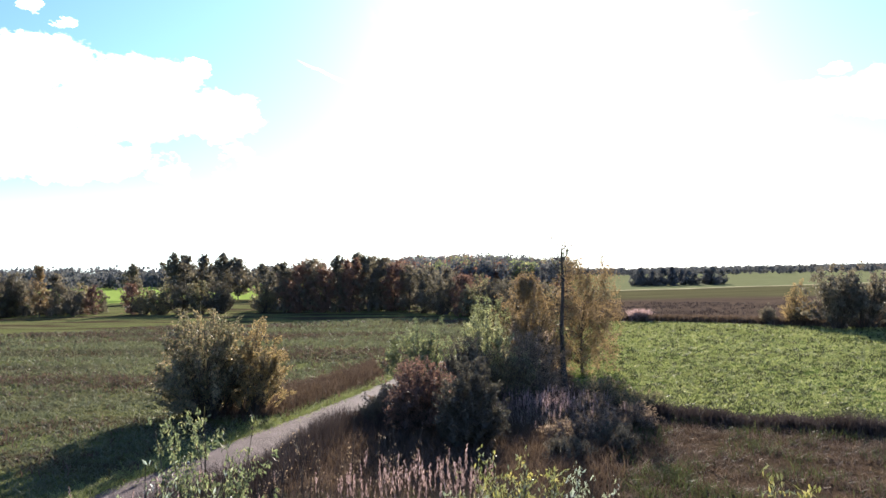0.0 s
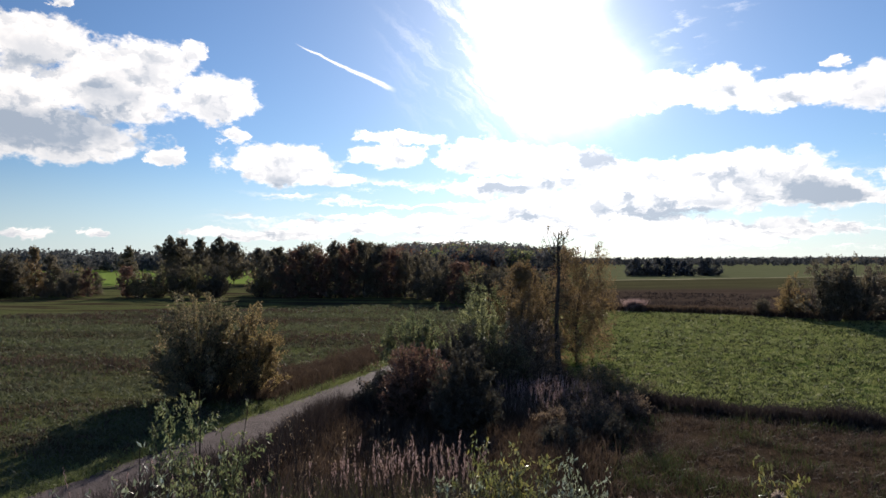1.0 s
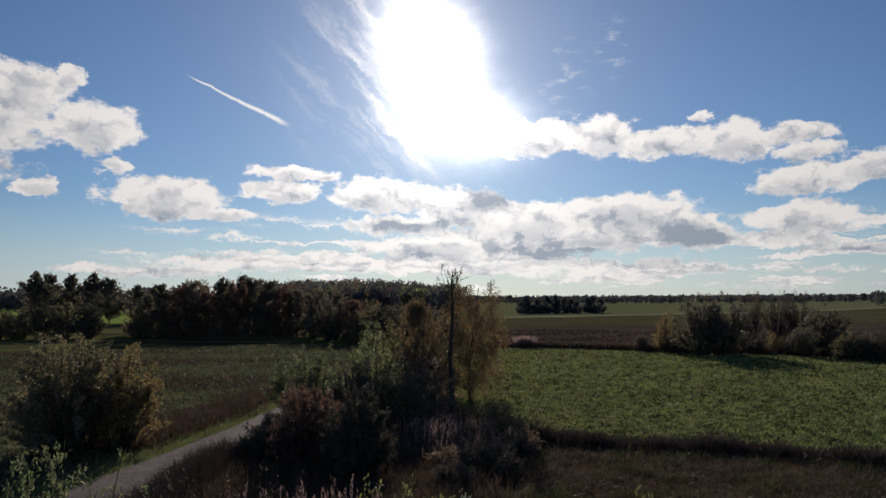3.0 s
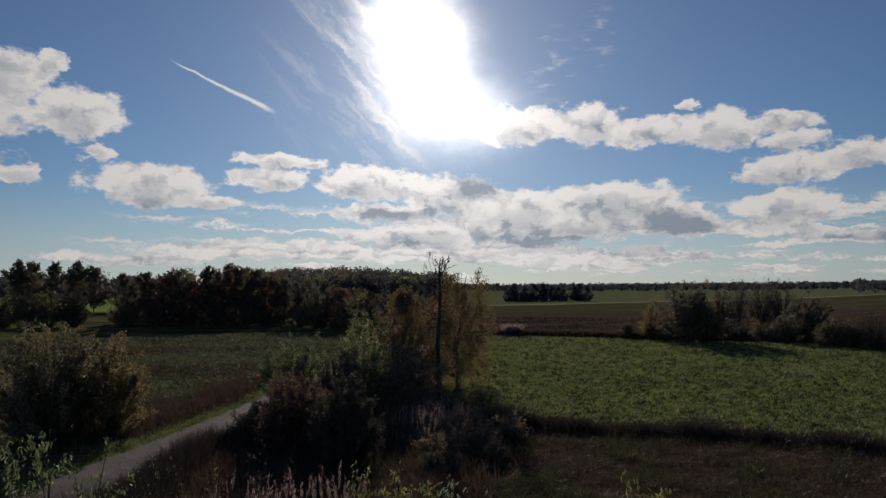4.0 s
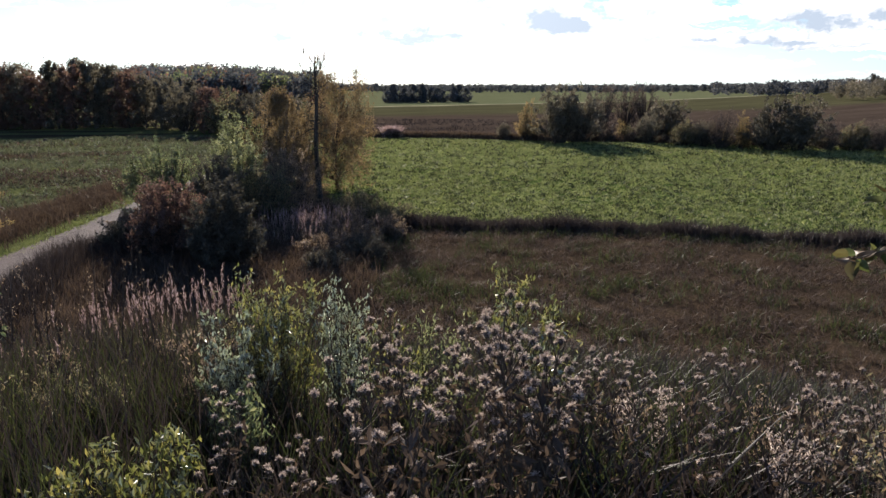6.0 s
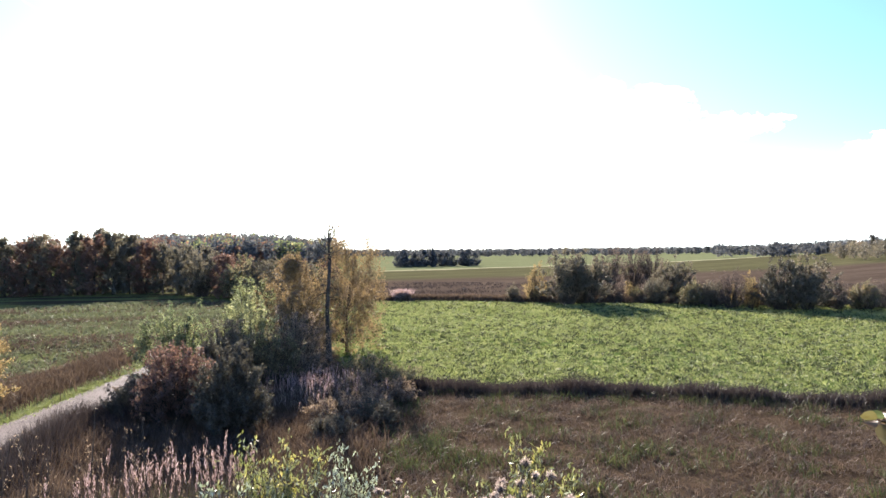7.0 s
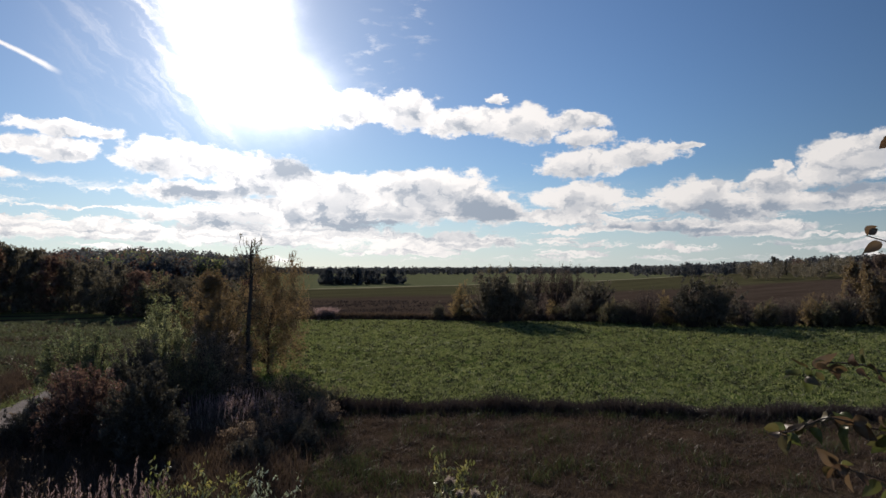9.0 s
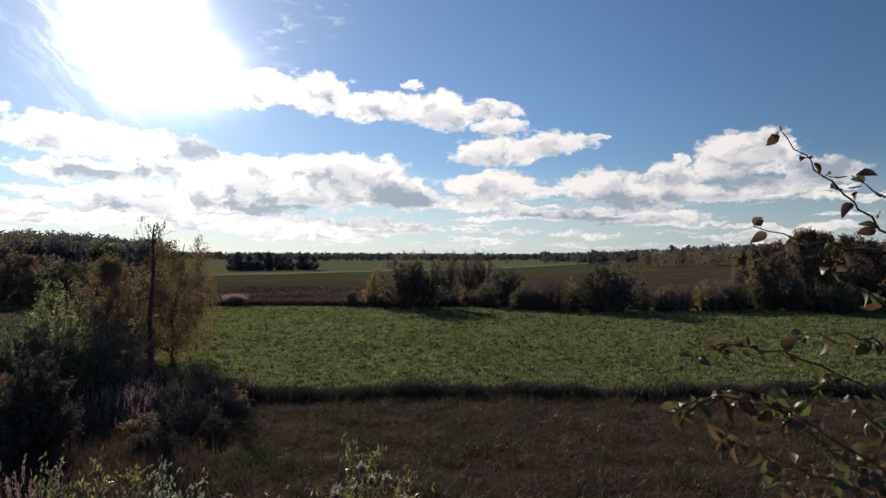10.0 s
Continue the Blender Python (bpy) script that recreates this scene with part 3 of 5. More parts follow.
def crown_tips(rng, height, spread, low, limbs, stems, form):
    """Where the limbs of a crown end: an uneven outline with a few shoots standing out of it."""
    turn1, turn2, turn3 = rng.uniform(0, 6.28, 3)
    tips = []
    for k in range(limbs):
        a = rng.uniform(0, 2 * np.pi)
        lobe = 1 + 0.15 * math.sin(2 * a + turn1) + 0.12 * math.sin(3 * a + turn2) + 0.08 * math.sin(7 * a + turn3)
        if stems > 1:
            o = math.sqrt(rng.random())
            fall = {"dome": 0.46, "spread": 0.30, "egg": 0.62, "spire": 0.8}[form]
            top = height * (1 - fall * o ** 2.4) * (0.86 + 0.14 * lobe) * rng.uniform(0.9, 1.03)
            if k % 9 == 0 and form != "dome":
                top *= rng.uniform(1.02, 1.12)
            drop = rng.random() ** 2.0
            z = top * (1 - 0.72 * drop)
            o = max(o, min(1.0, 1.25 * drop)) * rng.uniform(0.86, 1.06)
            tips.append((math.cos(a) * o * spread / 2 * lobe, math.sin(a) * o * spread / 2 * lobe, max(z, low + 0.1 * height)))
        else:
            g = rng.random() ** 0.9
            skin = {"dome": math.sqrt(max(0.0, 1 - g ** 2.2)), "egg": math.sin(math.pi * min(1.0, 0.16 + 0.82 * g ** 0.85)) ** 0.8, "spire": (1 - g) ** 0.75 + 0.05,
                    "spread": math.sin(math.pi * min(1.0, 0.2 + 0.74 * g)) ** 0.65}[form]
            out = spread / 2 * skin * lobe * rng.uniform(0.2, 1.0) ** 0.45 * rng.uniform(0.85, 1.12)
            tips.append((math.cos(a) * out, math.sin(a) * out, low + (height - low) * min(1.04, g * rng.uniform(0.93, 1.05))))
    return np.array(tips)


def tree_shape(rng, height, spread, crown_base, n_leaves, leaf, limbs=40, trunk_r=None, droop=0.0, stems=1, form="dome", clump=0.5, twigs=7):
    """Wood and leaves of a tree or a many-stemmed bush at the origin: limbs branch into twigs, and the leaves sit along these."""
    trunk_r = trunk_r or height * 0.011 + 0.03
    low = height * crown_base
    tips = crown_tips(rng, height, spread, low, limbs, stems, form)
    wood, starts, mids = [], [], []
    if stems == 1:
        pts, rad = limb(rng, (0, 0, -0.2), (0, 0, 1), height * 0.95, trunk_r, 0.09, 9, 0.05)
        wood.append(tube(pts, rad, 7))
        for t in tips:
            out = math.hypot(t[0], t[1])
            f = min(0.93, max(0.10, (t[2] - out * rng.uniform(0.5, 1.1)) / height)) * 9
            i = min(int(f), 8)
            at = pts[i] * (1 - f + i) + pts[i + 1] * (f - i)
            mid = at * 0.5 + t * 0.5 + rng.normal(size=3) * 0.03 * spread + np.array([0, 0, 0.07 * out])
            r = trunk_r * 0.3 * (1.1 - f / 9)
            wood.append(tube([at, mid, t], [r, r * 0.6, 0.007], 4))
            starts.append(at), mids.append(mid)
    else:
        for t in tips:
            foot = np.array([t[0] * 0.2, t[1] * 0.2, -0.15]) + rng.normal(size=3) * np.array([0.05, 0.05, 0]) * spread * 0.4
            mid = np.array([foot[0] * 0.5 + t[0] * 0.5, foot[1] * 0.5 + t[1] * 0.5, t[2] * 0.62]) + rng.normal(size=3) * 0.02 * spread
            r = trunk_r * rng.uniform(0.25, 0.55)
            wood.append(tube([foot, mid, t], [r, r * 0.6, 0.006], 4))
            starts.append(foot), mids.append(mid)
    starts, mids = np.array(starts), np.array(mids)
    # twigs leave the outer part of each limb, upwards, or hang down where the tree droops
    m = limbs * twigs
    own = np.repeat(np.arange(limbs), twigs)
    s = (rng.uniform(0.22, 1.0, m) ** 0.8)[:, None]
    at = starts[own] * (1 - s) ** 2 + 2 * mids[own] * s * (1 - s) + tips[own] * s ** 2
    way = tips[own] - mids[own]
    way /= np.linalg.norm(way, axis=1, keepdims=True) + 1e-9
    way = 0.8 * way + rng.normal(size=(m, 3)) * 0.55 + np.array([0, 0, 0.45 if stems > 1 else 0.2])
    way /= np.linalg.norm(way, axis=1, keepdims=True) + 1e-9
    length = clump * 1.9 * rng.uniform(0.4, 1.15, (m, 1))
    end = at + way * length
    end[:, 2] -= droop * 1.5 * rng.random(m)
    wood.append(sticks(at, end, 0.008, 0.003))
    pick = rng.integers(0, m, n_leaves)
    u = rng.random((n_leaves, 1)) ** 0.8
    spot = at[pick] * (1 - u) + end[pick] * u + rng.normal(size=(n_leaves, 3)) * (clump * 0.17 + leaf * 0.3)
    if droop:
        spot[:, 2] -= rng.exponential(droop * 0.5, n_leaves) * u[:, 0]
    spot[:, 2] = np.maximum(spot[:, 2], 0.06 + 0.25 * rng.random(n_leaves))
    return join(wood), leaves(spot, leaf, rng, 1.6, droop)


def plant(name, label, category, x, y, shape, wood_mat, leaf_mat, group="", turn=0.0, sink=0.0):
    ob = thing(name, x, y, float(ground_z(x, y)) - sink, label, category, group)
    ob.rotation_euler.z = turn
    (wv, wf), (lv, lf) = shape
    mesh_object("trunk" if "tree" in name else "branchwork", wv, wf, wood_mat, ob, smooth=True)
    mesh_object("crown", lv, lf, leaf_mat, ob)
    return ob


def put_copy(ob, x, y, turn, scale=1.0, sink=0.0):
    c = copy_thing(ob, pose(x, y, float(ground_z(x, y)) - sink, 0, 0, math.degrees(turn)))
    c.scale = (scale, scale, scale)
    return c


def rng_for(k):
    return np.random.default_rng(1000 + k)


def leaning(shape, above, slope):
    """A tree whose crown leans out to one side above a height."""
    for v, f in shape:
        v[:, 0] += slope * np.clip(v[:, 2] - above, 0, 4.0)
    return shape


# the hedge along the road and the bush across it
plant("roadside_bush", "rounded dark olive willow bush beside the road", "bush", -12.1, 33.2,
      tree_shape(rng_for(1), 5.5, 5.8, 0.03, 44000, 0.068, 150, 0.10, stems=9, clump=0.30), BARK, LEAF_OLIVE)
plant("roadside_bush", "yellowing willow bush with thin leaves beside road", "bush", -9.9, 33.8,
      tree_shape(rng_for(12), 4.9, 3.9, 0.03, 21000, 0.062, 80, 0.07, stems=9, clump=0.28), BARK, LEAF_GOLD)
plant("autumn_bush", "rust-topped bush with thinning leaves beside road", "bush", -1.1, 28.9,
      tree_shape(rng_for(2), 3.6, 3.3, 0.03, 17000, 0.060, 120, 0.06, stems=9, clump=0.24), BARK, LEAF_RUST)
plant("dark_bush", "dense dark upright bush in the hedge", "bush", 0.95, 26.4,
      tree_shape(rng_for(3), 3.7, 2.7, 0.0, 26000, 0.060, 150, 0.06, stems=9, form="egg", clump=0.20), BARK, LEAF_DARK)
plant("green_bush", "leafy green bush at the roadside hedge", "bush", -1.3, 36.2,
      tree_shape(rng_for(11), 4.4, 3.8, 0.03, 17000, 0.066, 100, 0.06, stems=8, form="spread", clump=0.27), BARK, LEAF_GREEN)
plant("green_bush", "dark green bush filling the hedge", "bush", 1.1, 33.6,
      tree_shape(rng_for(13), 3.9, 3.0, 0.03, 14000, 0.064, 90, 0.06, stems=8, form="spread", clump=0.25), BARK, LEAF_DARK)
plant("grey_willow", "tall grey-green willow with upright shoots in hedge", "bush", 2.3, 36.9,
      tree_shape(rng_for(4), 5.2, 3.4, 0.03, 18000, 0.068, 100, 0.07, stems=8, form="egg", clump=0.28), BARK, LEAF_GREY)
plant("brown_bush", "thin brownish bush with bare twigs in hedge", "bush", 4.9, 37.8,
      tree_shape(rng_for(5), 3.7, 4.2, 0.04, 13000, 0.060, 130, 0.06, stems=8, form="spread", clump=0.26), BARK, LEAF_BARE)
plant("brown_bush", "olive-brown bush behind the withered grass", "bush", 3.3, 34.6,
      tree_shape(rng_for(14), 3.2, 3.0, 0.04, 11000, 0.060, 100, 0.05, stems=8, form="spread", clump=0.24), BARK, LEAF_OLIVE)
plant("grey_willow", "grey-green rounded willow deeper in the hedge", "bush", 2.9, 44.5,
      tree_shape(rng_for(9), 5.6, 4.2, 0.05, 14000, 0.075, 90, 0.08, stems=8, clump=0.30), BARK, LEAF_GREY)
plant("rust_bush", "olive-brown bush beside the half-dead birch", "bush", 5.3, 43.0,
      tree_shape(rng_for(10), 4.6, 4.4, 0.04, 15000, 0.068, 110, 0.06, stems=8, form="spread", clump=0.30), BARK, LEAF_BIRCH)
plant("birch_tree", "birch with thin browning crown behind the hedge", "tree", 5.6, 44.4,
      tree_shape(rng_for(6), 6.9, 5.4, 0.2, 17000, 0.070, 90, 0.08, droop=0.55, form="egg", clump=0.42), BIRCH_BARK, LEAF_BIRCH)
plant("birch_tree", "birch with golden-brown drooping twigs at field edge", "tree", 9.5, 45.6,
      leaning(tree_shape(rng_for(7), 8.5, 6.6, 0.16, 25000, 0.072, 75, 0.10, droop=1.0, form="spread", clump=0.5), 2.4, 0.08), BARK, LEAF_BIRCH)


def dead_birch():
    """A straight dark trunk, bare crooked twigs at its top and a few hanging leaves."""
    rng = rng_for(8)
    ob = thing("half_dead_birch_tree", 7.7, 42.4, float(ground_z(7.7, 42.4)), "half-dead birch with bare dark trunk and bare top", "tree")
    pts = np.array([(0.0, 0, -0.2), (-0.06, 0, 1.5), (-0.12, 0, 3.2), (0.0, 0, 5.0), (0.08, 0, 6.6), (0.0, 0, 8.0), (0.08, 0, 8.9)])
    mesh_object("trunk", *tube(pts, [0.21, 0.16, 0.14, 0.12, 0.10, 0.06, 0.025], 8), BARK, ob, smooth=True)
    twigs, tips = [], []
    for k in range(62):
        top = k < 26
        z = rng.uniform(6.5, 8.5) if top else rng.uniform(2.6, 7.2)
        a = rng.uniform(0, 2 * np.pi)
        ln = rng.uniform(0.9, 1.7) if top else rng.uniform(0.6, 1.6)
        way = (math.cos(a) * 1.5, math.sin(a) * 1.5, 0.8) if top else (math.cos(a), math.sin(a), rng.uniform(-0.1, 0.6))
        lp, lr = limb(rng, (0.02, 0, z), way, ln, 0.026, 0.34, 6, 0.07 if top else -0.12)
        twigs.append(tube(lp, lr, 4))
        for m in range(2 if top else 3):
            q = lp[rng.integers(2, 7)]
            l2, r2 = limb(rng, q, rng.normal(size=3) * 0.5 + np.array([0, 0, 0.9 if top else -0.8]), ln * 0.4, 0.012, 0.35, 4)
            twigs.append(tube(l2, r2, 3))
            tips.append((*l2[-1], 1.0 if top else 0.0))
    mesh_object("branchwork", *join(twigs), BARK, ob, "bare crooked twigs")
    tips = np.array(tips)
    hang = rng.integers(0, len(tips), 90)
    spot = np.repeat(tips[hang, :3], 11, 0) + rng.normal(size=(990, 3)) * 0.035
    spot[:, 2] -= rng.uniform(0, 0.42, 990)
    mesh_object("foliage", *leaves(spot, 0.075, rng, 1.6, 0.8), LEAF_OLIVE, ob, "last withered leaves in hanging tufts")


dead_birch()
for k, (x, y, h, w, mat, name, label) in enumerate([
        (8.3, 34.4, 1.6, 2.8, LEAF_OLIVE, "low_bush", "low dull olive bush at the field edge"),
        (9.6, 32.4, 1.1, 2.2, LEAF_OLIVE, "low_bush", "low bush with small shiny leaves at field edge"),
        (7.0, 32.0, 1.2, 2.6, LEAF_BARE, "low_bush", "low purplish bush beside withered grass"),
        (6.9, 29.2, 0.9, 2.6, LEAF_BARE, "low_bush", "low tangled bush in the withered grass"),
        (5.2, 35.6, 1.8, 2.6, LEAF_BARE, "low_bush", "low leafless bush under the birch"),
        (6.7, 26.6, 0.8, 2.4, LEAF_DARK, "low_bush", "low dark green bush in the withered grass"),
        (8.4, 29.8, 1.0, 2.4, LEAF_BARE, "low_bush", "low tangled purplish bush beside withered grass"),
        (5.3, 27.3, 0.95, 2.6, LEAF_BARE, "low_bush", "low brownish bush in the withered grass"),
        (4.5, 24.6, 0.8, 2.2, LEAF_DARK, "low_bush", "low dark bush at the foot of the knoll"),
        (-3.0, 30.6, 1.5, 2.2, LEAF_DARK, "low_bush", "low dark bush between hedge and road"),
        (-2.9, 33.4, 1.3, 1.8, LEAF_BARE, "low_bush", "low purplish bush at the roadside")]):
    plant(name, label, "bush", x, y, tree_shape(rng_for(20 + k), h, w, 0.02, 7000, 0.045, 80, 0.03, stems=8, form="spread", clump=0.15), BARK, mat)

# kinds of trees for the tree lines, built once and copied
KINDS = {}
KIND_SPEC = {"alder": (10, 5.4, 0.04, 5200, 0.222, LEAF_ALDER, 1, "spread", 0.55), "rusty": (10, 5.8, 0.04, 5200, 0.222, LEAF_RUST, 1, "spread", 0.55),
             "round": (6, 6.0, 0.02, 6000, 0.17, LEAF_OLIVE, 5, "dome", 0.36), "dark": (7, 6.0, 0.02, 6000, 0.17, LEAF_DARK, 5, "dome", 0.36),
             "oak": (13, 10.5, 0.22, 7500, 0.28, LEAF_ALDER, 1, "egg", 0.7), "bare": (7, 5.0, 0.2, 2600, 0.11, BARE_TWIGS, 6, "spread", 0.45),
             "gold": (7, 3.8, 0.05, 4200, 0.12, LEAF_GOLD, 4, "egg", 0.42), "bushy": (6.5, 5.8, 0.02, 7500, 0.146, LEAF_ALDER, 6, "spread", 0.40),
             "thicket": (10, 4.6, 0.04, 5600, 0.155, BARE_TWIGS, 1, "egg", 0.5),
             # copse leaves carry the same painted distance haze
             "copse": (9, 8.0, 0.02, 2400, 0.44, LEAF_HAZED, 1, "egg", 0.7),
             "slim": (9, 3.4, 0.1, 5000, 0.16, LEAF_BIRCH, 1, "egg", 0.4), "spruce": (12, 4.0, 0.03, 5200, 0.22, LEAF_DARK, 1, "spire", 0.34)}
KIND_NAME = {"oak": "oak_tree", "slim": "birch_tree", "dark": "dark_bush", "round": "round_bush", "bushy": "field_bush", "bare": "bare_bush", "gold": "yellow_bush",
             "spruce": "spruce_tree", "alder": "alder_tree", "rusty": "autumn_tree", "thicket": "leafless_tree", "copse": "copse_tree"}


def line_tree(kind, x, y, height, label, rng, group, category="tree"):
    """A tree of the tree lines: the first two of a kind are built, the rest are copies."""
    h, w, base, count, leaf, mat, stems, form, clump = KIND_SPEC[kind]
    made = KINDS.setdefault(kind, [])
    if kind not in ("oak", "slim", "spruce", "alder", "rusty", "thicket", "copse"):
        category = "bush"
    if len(made) < 3:
        shape = tree_shape(rng_for(50 + len(made) + 7 * len(KINDS)), h * (1, 0.94, 1.03)[len(made)], w * (1, 1.12, 0.86)[len(made)], base, count, leaf, (80, 95, 70)[len(made)], None, stems=stems, form=form, clump=clump, twigs=4)
        ob = plant(KIND_NAME[kind], label, category, x, y, shape, BARK, mat, group, rng.uniform(0, 6.28), 0.1)
        s = height / h
        ob.scale = (s, s, s)
        made.append(ob)
        return ob
    ob = put_copy(made[rng.integers(0, 3)], x, y, rng.uniform(0, 6.28), height / h, 0.1)
    return tagged(ob, label, category, group)


def left_woods():
    rng = rng_for(200)
    rows = [(-34.5, 160, 9.0, "alder"), (-33.2, 165, 9.6, "alder"), (-31.7, 160, 10.4, "slim"), (-30.6, 158, 8.5, "alder"), (-29.4, 156, 6.3, "bushy"), (-28.2, 156, 6.0, "rusty"),
            (-25.5, 151, 7.0, "rusty"), (-24.6, 150, 5.6, "round"), (-23.4, 148, 7.0, "round"), (-21.9, 146, 7.4, "dark"), (-20.4, 144, 6.9, "round"),
            (-19.0, 142, 6.8, "dark"), (-18.6, 143, 6.4, "dark"), (-15.3, 139, 5.6, "round"), (-14.8, 140, 8.0, "alder"), (-13.6, 137, 10.0, "alder"), (-12.4, 136, 10.4, "rusty"),
            (-11.2, 136, 11.4, "alder"), (-10.2, 134, 9.6, "rusty"), (-9.0, 133, 10.8, "alder"), (-7.8, 132, 11.4, "rusty"), (-6.6, 131, 11.0, "alder"), (-5.4, 131, 10.6, "alder"),
            (-4.2, 130, 10.2, "rusty"), (-3.0, 129, 9.6, "alder"), (-1.6, 122, 8.6, "alder"), (0.0, 116, 8.0, "bushy"), (1.6, 112, 7.6, "rusty"), (3.0, 108, 7.2, "round"),
            (4.6, 104, 6.8, "dark"), (6.2, 98, 6.2, "bushy"), (7.6, 92, 6.0, "gold"), (9.0, 96, 6.0, "bushy"), (10.4, 104, 6.4, "rusty")]
    for az, r, h, kind in rows:
        a = radians(az)
        line_tree(kind, r * math.sin(a), r * math.cos(a), h, {"alder": "olive-leaved alder in the tree line behind the meadow", "rusty": "tree with rusty autumn leaves in the tree line",
                  "slim": "slender birch with yellowing leaves in the tree line", "round": "round green willow bush along the meadow", "dark": "dark green willow bush along the meadow",
                  "bushy": "olive bush along the meadow edge", "gold": "yellowing bush in the hedge"}[kind], rng, "tree line behind the meadow")
        if az > -15 and az < 8:
            line_tree("alder" if rng.random() < 0.6 else "rusty", (r + 14) * math.sin(a + 0.008), (r + 14) * math.cos(a + 0.008), h * rng.uniform(0.9, 1.05),
                      "alder deeper in the wood behind the meadow", rng, "tree line behind the meadow")
    for k in range(16):
        az, r = -37.0 + 0.62 * k + rng.uniform(-0.3, 0.3), rng.uniform(162, 182)
        a = radians(az)
        line_tree(("bushy", "round", "rusty", "alder")[k % 4], r * math.sin(a), r * math.cos(a), rng.uniform(4.6, 7.6), "bushy tree filling the edge of the meadow", rng, "tree line behind the meadow")
    for az, r, h in [(-22.4, 235, 15.2), (-21.4, 240, 16.0), (-20.0, 236, 14.6), (-18.6, 232, 15.0), (-17.4, 230, 14.6), (-15.4, 225, 12.4), (-14.2, 222, 11.6), (-25.4, 260, 12.4)]:
        a = radians(az)
        line_tree("oak", r * math.sin(a), r * math.cos(a), h, "tall broad green tree standing above the tree line", rng, "tall trees beyond the meadow")


def right_bushes():
    rng = rng_for(300)
    rows = [(28.4, 92, 6.2, "gold"), (26.3, 92, 2.6, "bushy"), (31.0, 87, 7.6, "bushy"), (32.6, 89, 7.2, "bushy"), (34.6, 118, 8.4, "bare"), (36.4, 122, 8.8, "bare"), (38.0, 120, 8.4, "bare"),
            (39.6, 95, 6.2, "bushy"), (41.0, 88, 3.5, "round"), (42.6, 87, 3.4, "bushy"), (43.9, 86, 5.4, "bare"), (45.4, 86, 4.8, "gold"), (47.6, 85, 6.8, "dark"), (49.4, 86, 6.6, "bushy"),
            (51.4, 87, 3.8, "bare"), (53.2, 89, 3.4, "bushy"), (54.6, 90, 3.8, "bare"), (56.0, 92, 4.4, "gold"), (57.4, 94, 4.2, "bare"), (58.6, 96, 5.6, "thicket"), (60.0, 98, 7.4, "slim"),
            (61.4, 99, 8.2, "thicket"), (63.0, 101, 9.2, "thicket"), (64.6, 103, 10.2, "slim"), (66.0, 104, 10.0, "slim"), (67.6, 106, 10.2, "thicket"), (69.4, 108, 10.4, "rusty"),
            (71.5, 110, 10.4, "alder"), (74.0, 112, 10.6, "alder")]
    for az, r, h, kind in rows:
        a = radians(az)
        line_tree(kind, r * math.sin(a), r * math.cos(a), h, {"alder": "olive-leaved alder beside the green field", "rusty": "rusty-leaved tree beside the green field", "slim": "slender yellowing birch beside the green field",
                  "round": "round green bush beside the green field", "dark": "dense dark bush beside the green field", "bushy": "olive willow bush beside the green field",
                  "bare": "nearly bare purplish bush beside the green field", "gold": "yellowing bush beside the green field",
                  "thicket": "slender leafless tree beside the green field"}[kind], rng, "bushes along the green field")
    for k in range(30):
        az, r = 33.5 + k * 0.82 + rng.uniform(-0.3, 0.3), rng.uniform(88, 95)
        a = radians(az)
        line_tree(("bare", "bushy", "bare", "gold", "round")[k % 5], r * math.sin(a), r * math.cos(a), rng.uniform(2.4, 4.0), "low tangled bush in the belt beside the green field", rng, "bushes along the green field")
    # the stand of slender birches, with undergrowth at its foot
    for k in range(26):
        az, r = 58.4 + 0.34 * k + rng.uniform(-0.25, 0.25), rng.uniform(102, 128)
        a = radians(az)
        line_tree(("slim", "thicket")[int(rng.integers(0, 2))], r * math.sin(a), r * math.cos(a), min(10.4, 6.6 + 0.75 * (az - 57.6)) * rng.uniform(0.85, 1.05), "slender birch crowded in the stand beside the field", rng, "birch stand beside the field")
    for k in range(18):
        az, r = 56.0 + 0.6 * k + rng.uniform(-0.3, 0.3), rng.uniform(94, 100)
        a = radians(az)
        line_tree(("bare", "bushy", "gold")[k % 3], r * math.sin(a), r * math.cos(a), rng.uniform(3.2, 5.0), "low autumn bush at the foot of the birch stand", rng, "bushes along the green field")
    for k in range(34):
        az, r = 59.5 + k * 0.54 + rng.uniform(-0.4, 0.4), rng.uniform(130, 230)
        a = radians(az)
        kind = ["thicket", "rusty", "slim", "thicket", "alder"][rng.integers(0, 5)]
        line_tree(kind, r * math.sin(a), r * math.cos(a), rng.uniform(7.5, 11) * min(1.0, max(0.6, (az - 56.0) / 7.0)), "autumn tree in the wood beyond the field", rng, "wood beyond the green field")
    for az, r, h in [(53.6, 385, 10.5), (54.4, 390, 9.0), (52.4, 400, 8.6)]:
        a = radians(az)
        line_tree("spruce", r * math.sin(a), r * math.cos(a), h, "dark pointed spruce rising above the wood", rng, "spruces above the wood")
    for k in range(17):
        az, r = 16.2 + k * 0.42 + rng.uniform(-0.3, 0.3), 322 + rng.uniform(-9, 9) + k * 1.5
        a = radians(az)
        line_tree("copse", r * math.sin(a), r * math.cos(a), rng.uniform(5.6, 8.6) + (2.6 if k == 15 else 0.0), "dark tree of the copse far out in the fields", rng, "copse in the fields")


left_woods()
right_bushes()


